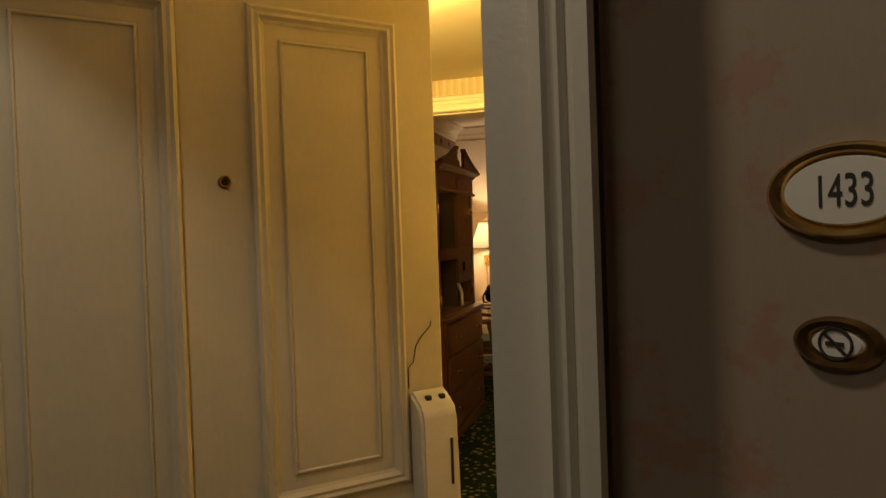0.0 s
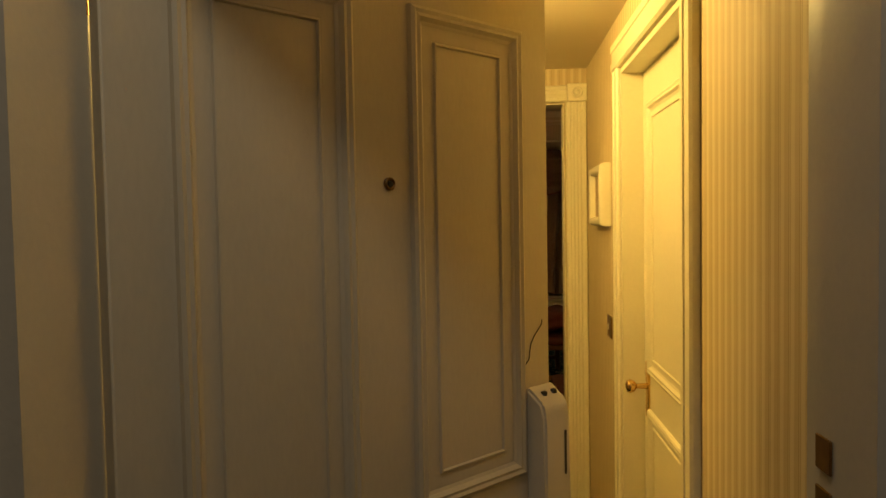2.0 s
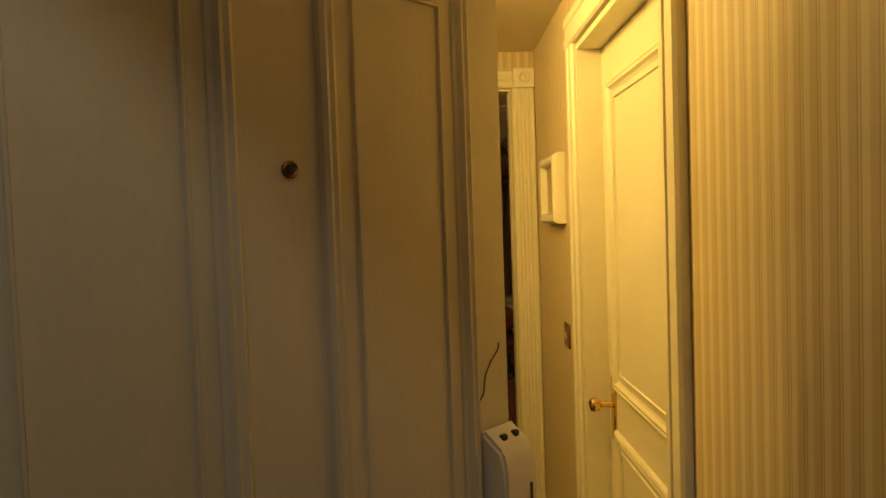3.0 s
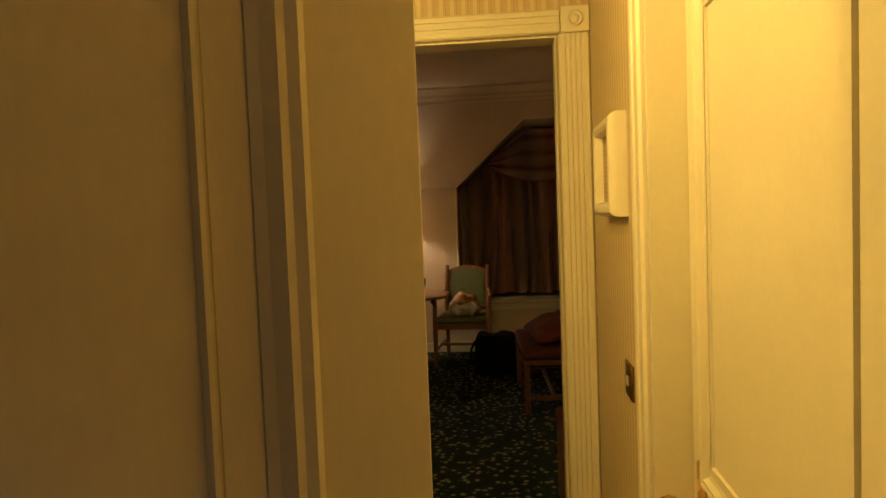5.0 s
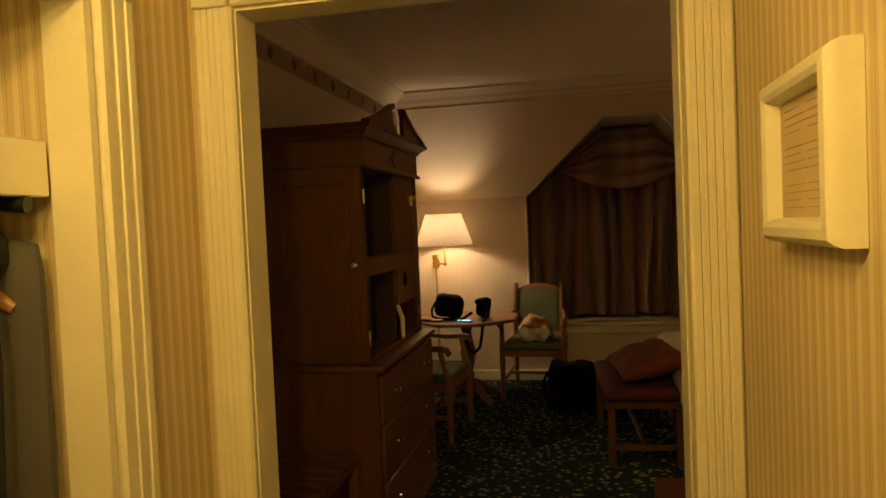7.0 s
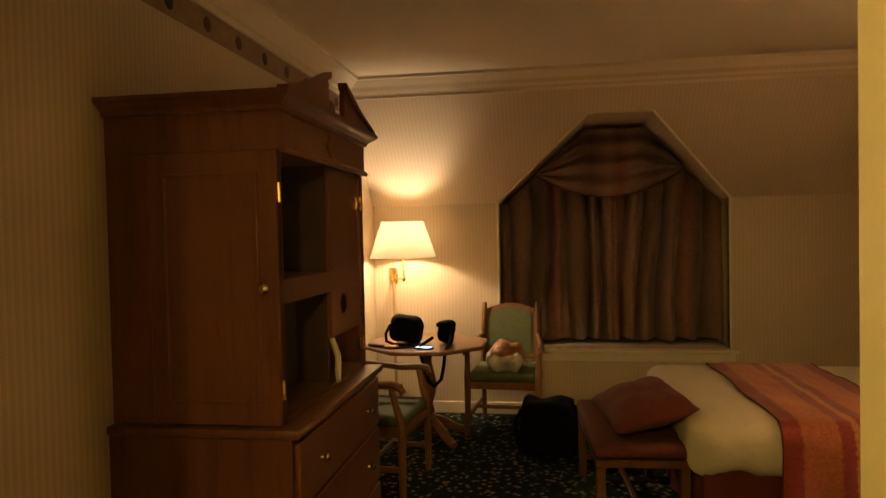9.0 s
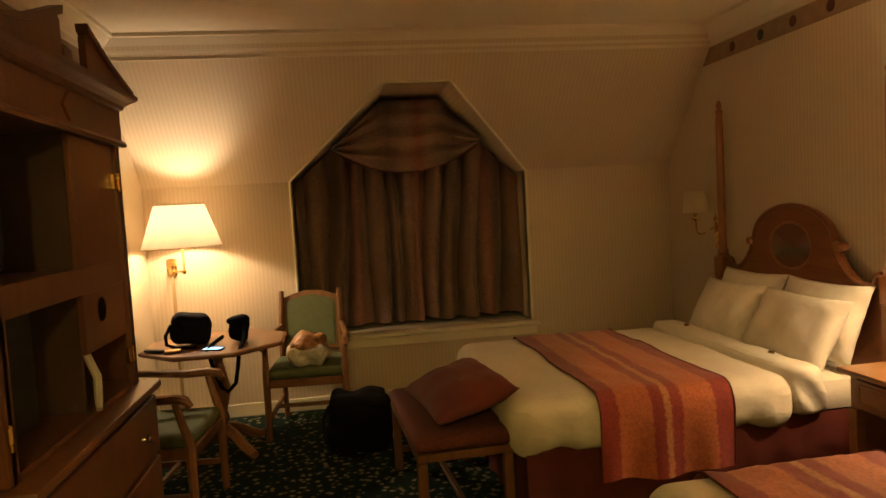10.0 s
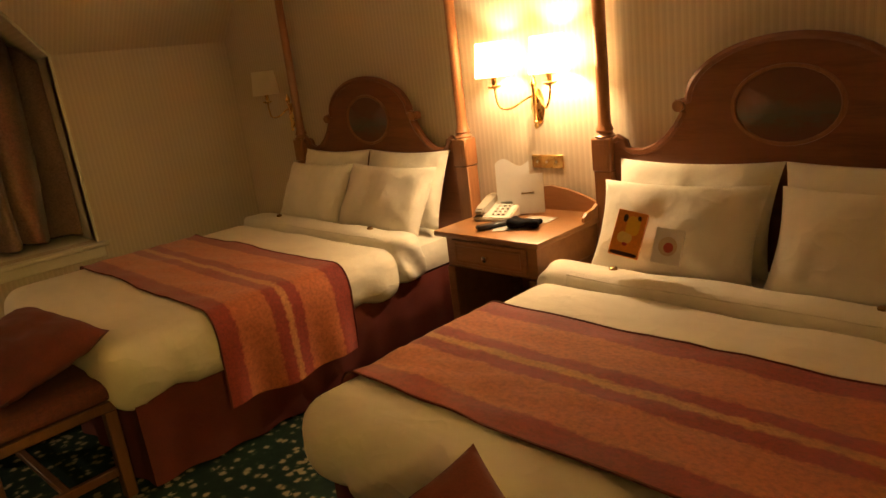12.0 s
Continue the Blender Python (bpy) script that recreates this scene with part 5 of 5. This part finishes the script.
# ---- armchairs and table ----
def armchair():
    """Front towards -y, origin on the floor under the seat."""
    t = thing("armchair", "wooden armchair with green upholstered seat and back", "chair", group="armchairs at the table")
    for s in (-1, 1):
        bm = N(); tube(bm, [(s * 0.265, -0.235, 0.0), (s * 0.262, -0.235, 0.2), (s * 0.262, -0.232, 0.44), (s * 0.265, -0.20, 0.55), (s * 0.27, -0.18, 0.64)], [0.019, 0.023, 0.025, 0.020, 0.020], 8); part("front_leg", bm, CHAIRWOOD, t)
        bm = N(); tube(bm, [(s * 0.225, 0.30, 0.0), (s * 0.22, 0.245, 0.3), (s * 0.22, 0.24, 0.5), (s * 0.215, 0.27, 0.75), (s * 0.21, 0.32, 0.94)], [0.018, 0.021, 0.022, 0.021, 0.018], 8); part("back_leg", bm, CHAIRWOOD, t)
        bm = N(); tube(bm, [(s * 0.218, 0.268, 0.69), (s * 0.245, 0.12, 0.675), (s * 0.272, -0.06, 0.655), (s * 0.278, -0.19, 0.66), (s * 0.278, -0.235, 0.648), (s * 0.278, -0.25, 0.625), (s * 0.278, -0.235, 0.61)], [0.017, 0.019, 0.022, 0.024, 0.024, 0.020, 0.012], 8); part("armrest", bm, CHAIRWOOD, t, "curved wooden armrest")
        part("side_stretcher", box(N(), (s * 0.24 - 0.011, -0.215, 0.15), (s * 0.24 + 0.011, 0.26, 0.18), 0.003), CHAIRWOOD, t)
        part("seat_rail", box(N(), (s * 0.245 - 0.014, -0.215, 0.355), (s * 0.245 + 0.014, 0.23, 0.41), 0.003), CHAIRWOOD, t)
    part("stretcher", box(N(), (-0.229, -0.01, 0.152), (0.229, 0.014, 0.178), 0.003), CHAIRWOOD, t)
    part("front_rail", box(N(), (-0.24, -0.248, 0.355), (0.24, -0.220, 0.41), 0.003), CHAIRWOOD, t)
    part("seat", soft(N(), (-0.255, -0.245, 0.405), (0.255, 0.235, 0.475), 0.032, 16, 0.004, 5), GREENCLOTH, t, "green upholstered seat")
    tilt = pose(0, 0.248, 0.50, -11)
    out = [(-0.215, 0), (0.215, 0), (0.215, 0.365)] + [(0.20 - 0.40 * i / 10, 0.395 + 0.05 * math.sin(math.pi * i / 10)) for i in range(11)] + [(-0.215, 0.365)]
    bm = N(); prism(bm, out, lambda u, v, w: (u, w, v), 0.0, 0.028); bmesh.ops.bevel(bm, geom=bm.edges[:], offset=0.005, segments=1, affect="EDGES"); moved(bm, tilt); part("back_frame", bm, CHAIRWOOD, t)
    inn = [(x * 0.82, 0.035 + z * 0.84) for x, z in out]
    bm = N(); prism(bm, inn, lambda u, v, w: (u, w, v), -0.022, -0.001); bmesh.ops.bevel(bm, geom=bm.edges[:], offset=0.008, segments=2, affect="EDGES"); moved(bm, tilt); part("backrest", bm, GREENCLOTH, t, "green upholstered backrest")
    return t


ch = armchair()
ch.matrix_basis = pose(-0.745, 4.61, 0, 0, 0, -4)
copy_thing(ch, pose(-1.455, 3.42, 0, 0, 0, 84))

tb = thing("round_table", "dark wooden pedestal table with octagonal top", "table", pose(-1.30, 4.27, 0))
bm = N(); lathe(bm, [(0.42, 0.690), (0.455, 0.695), (0.465, 0.706), (0.462, 0.716), (0.452, 0.722), (0.001, 0.7225)], seg=8); moved(bm, pose(0, 0, 0, 0, 0, 22.5)); part("tabletop", bm, CHAIRWOOD, tb, smooth=25)
bm = N(); lathe(bm, [(0.10, 0.689), (0.08, 0.66), (0.04, 0.64), (0.032, 0.58), (0.05, 0.50), (0.068, 0.42), (0.055, 0.34), (0.034, 0.27), (0.045, 0.24), (0.05, 0.215), (0.036, 0.20), (0.05, 0.17), (0.06, 0.10), (0.05, 0.08)], seg=18); part("pedestal", bm, CHAIRWOOD, tb)
for k in range(4):
    a = radians(45 + 90 * k)
    c, s = math.cos(a), math.sin(a)
    bm = N(); tube(bm, [(0.03 * c, 0.03 * s, 0.16), (0.12 * c, 0.12 * s, 0.125), (0.20 * c, 0.20 * s, 0.075), (0.27 * c, 0.27 * s, 0.04), (0.31 * c, 0.31 * s, 0.032)], [0.035, 0.036, 0.033, 0.030, 0.027], 8); part("foot", bm, CHAIRWOOD, tb)

# ---- things on the table and chair ----
cb = thing("shoulder_bag", "black nylon camera bag on the table", "bag", pose(-1.435, 4.23, 0.7235, 0, 0, 12))
part("body", soft(N(), (-0.125, -0.085, 0), (0.125, 0.085, 0.165), 0.07, 16, 0.02, 9), BLACKCLOTH, cb)
part("flap", soft(N(), (-0.115, -0.095, 0.09), (0.12, 0.085, 0.205), 0.07, 16, 0.02, 9, seed=3), BLACKCLOTH, cb)
bm = N(); tube(bm, [(-0.12, -0.03, 0.14), (-0.155, -0.06, 0.08), (-0.15, -0.10, 0.03), (-0.09, -0.13, 0.008), (0.02, -0.15, 0.008)], 0.011, 6); part("strap", bm, BLACKCLOTH, cb)
pc = thing("camera_pouch", "small black camera pouch with hanging strap", "bag", pose(-1.145, 4.20, 0.7235, 0, 0, -8))
part("body", soft(N(), (-0.058, -0.05, 0), (0.062, 0.05, 0.145), 0.045, 12, 0.014, 14), BLACKCLOTH, pc)
part("lid", soft(N(), (-0.068, -0.056, 0.105), (0.064, 0.054, 0.165), 0.04, 12, 0.014, 14, seed=5), BLACKCLOTH, pc)
bm = N()
pts = [(0.055, -0.05, 0.12), (0.07, -0.14, 0.04), (0.068, -0.26, -0.01), (0.06, -0.27, -0.10), (0.04, -0.27, -0.20), (-0.01, -0.27, -0.25), (-0.05, -0.27, -0.22), (-0.09, -0.27, -0.09), (-0.12, -0.26, 0.0), (-0.13, -0.16, 0.012), (-0.08, -0.07, 0.05)]
tube(bm, pts, 0.012, 6); part("strap", bm, BLACKCLOTH, pc, "looped black strap")
ph = thing("mobile_phone", "mobile phone with glowing blue screen on the table", "phone", pose(-1.27, 3.98, 0.7235, 0, 0, 70))
part("case", box(N(), (-0.034, -0.062, 0), (0.034, 0.062, 0.009), 0.003), BLACKPL, ph)
part("screen", box(N(), (-0.030, -0.054, 0.0092), (0.030, 0.054, 0.0098)), glow("phone_screen", (0.25, 0.55, 1.0), 2.2), ph, "lit blue screen")
single("wallet", soft(N(), (-0.05, -0.035, 0), (0.05, 0.035, 0.022), 0.01, 6), OLDBRASS, "small brown leather wallet on the table", "wallet", pose(-1.50, 3.99, 0.7235, 0, 0, 10))
single("remote_control", box(N(), (-0.02, -0.07, 0), (0.02, 0.07, 0.018), 0.005), BLACKPL, "black remote control on the table", "remote control", pose(-1.62, 4.05, 0.7235, 0, 0, 60))
pb = thing("plastic_bag", "crumpled clear plastic bag with snacks on the chair", "bag", pose(-0.735, 4.52, 0.474))
FILM = surf("clear_film", (0.62, 0.60, 0.52), 0.18, var=0.25, big=18, fine=60, relief=0.6)
SNACK = surf("snack_wrapper", (0.42, 0.20, 0.08), 0.4, var=0.5, big=22, fine=60, relief=0.5)
part("film", soft(N(), (-0.14, -0.12, 0), (0.14, 0.11, 0.14), 0.06, 16, 0.035, 14), FILM, pb)
part("pastry", soft(N(), (-0.09, -0.09, 0.07), (0.11, 0.08, 0.215), 0.06, 14, 0.05, 12, seed=4), SNACK, pb)
bag = thing("black_bag", "black travel bag standing on the carpet", "bag", pose(-0.42, 4.03, 0, 0, 0, -6))
part("body", soft(N(), (-0.20, -0.13, 0.0), (0.20, 0.13, 0.34), 0.08, 18, 0.026, 7), BLACKCLOTH, bag)
part("top_flap", soft(N(), (-0.17, -0.12, 0.29), (0.18, 0.12, 0.375), 0.04, 14, 0.03, 8, seed=2), BLACKCLOTH, bag)
bm = N(); tube(bm, [(-0.18, -0.10, 0.32), (-0.215, -0.14, 0.25), (-0.20, -0.17, 0.12), (-0.12, -0.18, 0.04), (0.02, -0.17, 0.02)], 0.012, 6); part("strap", bm, BLACKCLOTH, bag)


# ---- lamps ----
wl = thing("wall_lamp", "lit brass swing-arm wall lamp with pale cone shade", "lamp", pose(-1.555, 4.70, 0))
shd = part("shade", open_cone(N(), 0.265, 1.325, 0.165, 1.615, seg=48), SHADE, wl, "pale glowing cone shade")
for r_, z_ in ((0.265, 1.325), (0.165, 1.615)):
    part("shade_binding", tube(N(), [(r_ * math.cos(2 * math.pi * i / 32), r_ * math.sin(2 * math.pi * i / 32), z_) for i in range(33)], 0.004, 6), SHADE, shd)
# Unseen ring, added to narrow the upward pool of light on the wall.
bm = N()
inner_, outer_ = ([bm.verts.new((r_ * math.cos(2 * math.pi * i / 40), r_ * math.sin(2 * math.pi * i / 40), 1.611)) for i in range(40)] for r_ in (0.108, 0.164))
for i in range(40):
    bm.faces.new((inner_[i], inner_[(i + 1) % 40], outer_[(i + 1) % 40], outer_[i]))
part("added_light_baffle", bm, SHADE, shd)
bm = N(); lathe(bm, [(0.010, 1.135), (0.016, 1.145), (0.016, 1.16), (0.009, 1.17), (0.009, 1.40), (0.020, 1.40), (0.020, 1.415)], seg=12); part("stem", bm, BRASS, wl)
bm = N(); tube(bm, [(0, 0, 1.152), (-0.02, 0.06, 1.152), (-0.11, 0.13, 1.150)], 0.008, 8); tube(bm, [(-0.11, 0.13, 1.165), (-0.135, 0.22, 1.165), (-0.155, 0.32, 1.165)], 0.008, 8); lathe(bm, [(0.012, 1.13), (0.012, 1.19)], (-0.11, 0.13, 0), 10); part("swing_arm", bm, BRASS, wl)
bm = N(); box(bm, (-0.19, 0.318, 1.10), (-0.12, 0.338, 1.23), 0.006); part("wall_plate", bm, BRASS, wl)
bm = N(); box(bm, (-0.166, 0.322, 0.11), (-0.144, 0.338, 1.099), 0.003); part("cord_cover", bm, surf("tan_conduit", (0.42, 0.29, 0.13), 0.4), wl, "tan vertical cord cover")
bm = N(); lathe(bm, [(0.012, 1.416), (0.030, 1.44), (0.032, 1.47), (0.018, 1.50), (0.002, 1.51)], seg=14)
blb = part("bulb", bm, glow("bulb_glass", (1.0, 0.80, 0.5), 5), wl); blb.visible_shadow = False


def sconce(m, lit, label, reach=0.16):
    """Double-armed wall light; wall plane at x = 0, room towards -x."""
    t = thing("wall_sconce", label, "wall light", m, group="brass sconces")
    bm = N(); lathe(bm, [(0.040, 0.0), (0.042, -0.006), (0.034, -0.012), (0.022, -0.020), (0.010, -0.026)], (0, 0, -0.02), 28, "x", (0.95, 2.0)); part("back_plate", bm, BRASS, t)
    bm = N(); lathe(bm, [(0.002, -0.125), (0.012, -0.115), (0.008, -0.10), (0.013, -0.09), (0.007, -0.08), (0.010, 0.07), (0.018, 0.085), (0.012, 0.10), (0.003, 0.125)], (-0.028, 0, 0), 12); part("finial", bm, BRASS, t)
    for s in ((-1, 1) if lit else (1,)):
        bm = N(); tube(bm, [(-0.02 - 0.095 * min(1, q / 9), s * (0.008 + (reach - 0.008) * math.sin(math.pi / 2 * q / 14)), 0.03 - 0.055 * math.sin(math.pi * q / 14 * 0.95) ** 1.5 + 0.055 * (q / 14) ** 4) for q in range(15)], 0.0055, 8)
        lathe(bm, [(0.006, 0.075), (0.030, 0.085), (0.034, 0.092), (0.012, 0.096), (0.012, 0.125), (0.016, 0.13), (0.016, 0.15)], (-0.115, s * reach, 0), 14); arm_ = part("arm", bm, BRASS, t, "curved brass arm")
        bm = open_cone(N(), 0.088, 0.135, 0.072, 0.290, (-0.115, s * reach, 0), 32, 0.0015); part("shade", bm, SHADE2, arm_, "small pale drum shade")
        if lit:
            bm = N(); lathe(bm, [(0.010, 0.15), (0.020, 0.18), (0.022, 0.21), (0.012, 0.24), (0.002, 0.25)], (-0.115, s * reach, 0), 12); b_ = part("bulb", bm, bpy.data.materials["bulb_glass"], arm_); b_.visible_shadow = False
    return t


sconce(pose(XR - 0.002, 2.225, 1.205), True, "lit brass double sconce between the beds")
sconce(pose(XR - 0.002, 4.300, 1.215), False, "unlit brass sconce beside the far bedpost", 0.115)
sp = thing("switch_panel", "brass switch panel above the nightstand", "switch", pose(XR - 0.001, 2.195, 0.920))
part("plate", box(N(), (-0.006, -0.092, -0.032), (0, 0.092, 0.032), 0.002), BRASS, sp)
for y in (-0.055, 0.0, 0.055):
    bm = N(); lathe(bm, [(0.009, -0.006), (0.008, -0.012), (0.003, -0.014)], (0, y, 0), 10, "x"); part("button", bm, CHROME, sp)

# ---- on the nightstand ----
Z = 0.6965
tel = thing("telephone", "cream push-button telephone on the nightstand", "telephone", pose(1.98, 2.335, Z, 0, 0, 14))
bm = N(); prism(bm, [(-0.105, 0), (0.09, 0), (0.09, 0.052), (0.06, 0.062), (-0.105, 0.017)], lambda u, v, w: (u, w, v), -0.10, 0.085); bmesh.ops.bevel(bm, geom=bm.edges[:], offset=0.005, segments=2, affect="EDGES"); part("base", bm, PLASTIC, tel)
bm = N(); prism(bm, [(-0.105, 0.028), (-0.100, 0.056), (-0.065, 0.062), (0.045, 0.092), (0.088, 0.096), (0.096, 0.070), (0.070, 0.060), (0.048, 0.070), (-0.048, 0.040), (-0.070, 0.026)], lambda u, v, w: (u, w, v), 0.030, 0.078); bmesh.ops.bevel(bm, geom=bm.edges[:], offset=0.009, segments=3, affect="EDGES"); part("handset", bm, surf("grey_beige_plastic", (0.40, 0.36, 0.28), 0.4, var=0.04), tel, "grey-beige handset")
for i in range(4):
    for j in range(3):
        u = -0.072 + i * 0.026
        z = 0.0195 + (u + 0.105) * 0.2727
        part("key", box(N(), (u - 0.008, -0.070 + j * 0.026, z - 0.004), (u + 0.008, -0.054 + j * 0.026, z + 0.005), 0.002), ENAMEL, tel)
part("display", box(N(), (0.028, -0.075, 0.050), (0.056, 0.0, 0.062), 0.002), surf("pale_display", (0.30, 0.30, 0.24), 0.3), tel)
bm = N(); tube(bm, [(-0.09 + 0.004 * math.sin(i), 0.05 - 0.012 * i, 0.012 + 0.008 * math.sin(i * 1.7)) for i in range(13)], 0.005, 6); part("cord", bm, PLASTIC, tel)
fo = thing("information_folder", "standing white hotel information cards", "folder", pose(2.06, 2.262, Z, 0, 0, 34))
bm = N(); prism(bm, [(-0.085, 0), (0.075, 0), (0.075, 0.245)] + [(0.075 - 0.16 * i / 8, 0.245 + 0.02 * math.sin(i * 0.8)) for i in range(1, 9)], lambda u, v, w: (w, u, v), 0.0, 0.004); moved(bm, pose(0, 0.035, 0, 0, 5)); part("back_cover", bm, ENAMEL, fo)
bm = N(); box(bm, (-0.045, -0.115, 0), (-0.041, 0.035, 0.185)); moved(bm, pose(0, 0, 0, 0, 8)); part("front_card", bm, ENAMEL, fo)
bm = N(); box(bm, (-0.0465, -0.07, 0.095), (-0.0455, -0.01, 0.099)); moved(bm, pose(0, 0, 0, 0, 8)); part("text_line", bm, BRASS, fo)
single("remote_control", box(N(), (-0.022, -0.085, 0), (0.022, 0.085, 0.02), 0.006), BLACKPL, "black television remote on the nightstand", "remote control", pose(1.80, 2.21, Z + 0.003, 0, 0, 62))
single("glove", soft(N(), (-0.05, -0.07, 0), (0.05, 0.07, 0.035), 0.02, 10, 0.02, 18), BLACKCLOTH, "crumpled small black cloth on the nightstand", "cloth", pose(1.86, 2.08, Z + 0.003, 0, 0, 20))
single("note_paper", box(N(), (-0.055, -0.08, 0), (0.055, 0.08, 0.002)), ENAMEL, "white note paper on the nightstand", "paper", pose(1.83, 2.14, Z, 0, 0, 35))
single("note_paper", box(N(), (-0.05, -0.07, 0), (0.05, 0.07, 0.002)), ENAMEL, "white note paper on the nightstand", "paper", pose(1.98, 2.10, Z, 0, 0, 10))

# ---- on the second bed ----
bk = thing("booklet", "orange illustrated box leaning on a pillow", "booklet", pose(1.668, 1.488, 0.688, 0, 22, 24) @ pose(0, 0, 0, 15) @ Matrix.Diagonal((1, 0.88, 0.97, 1)))
part("cover", box(N(), (-0.016, -0.060, 0), (0.016, 0.060, 0.172), 0.002), surf("orange_print", (0.85, 0.30, 0.03), 0.4, var=0.2, big=16), bk)
for (y, z, w, h, c) in ((-0.012, 0.118, 0.055, 0.072, (0.90, 0.55, 0.04)), (0.010, 0.070, 0.060, 0.042, (0.92, 0.66, 0.14)), (0.024, 0.142, 0.018, 0.030, (0.05, 0.025, 0.015)), (-0.030, 0.148, 0.018, 0.022, (0.05, 0.025, 0.015)), (0.004, 0.046, 0.022, 0.014, (0.55, 0.05, 0.04)), (0.0, 0.010, 0.11, 0.014, (0.10, 0.03, 0.02))):
    part("printed_shape", soft(N(), (-0.0180, y - w / 2, z - h / 2), (-0.0162, y + w / 2, z + h / 2), 0.02, 8), surf("print_ink", c, 0.4), bk)
cd = thing("greeting_card", "small white printed card leaning on a pillow", "card", pose(1.668, 1.325, 0.680, 0, 22, 4) @ pose(0, 0, 0, 4))
part("sheet", box(N(), (-0.003, -0.052, 0), (0.003, 0.052, 0.125), 0.001), ENAMEL, cd)
part("printed_shape", lathe(N(), [(0.034, -0.0032), (0.032, -0.0042)], (0, 0, 0.062), 20, "x"), PRINT, cd)
part("printed_shape", lathe(N(), [(0.018, -0.0044), (0.016, -0.0052)], (0, -0.004, 0.058), 16, "x"), surf("print_red", (0.40, 0.06, 0.04), 0.5), cd)
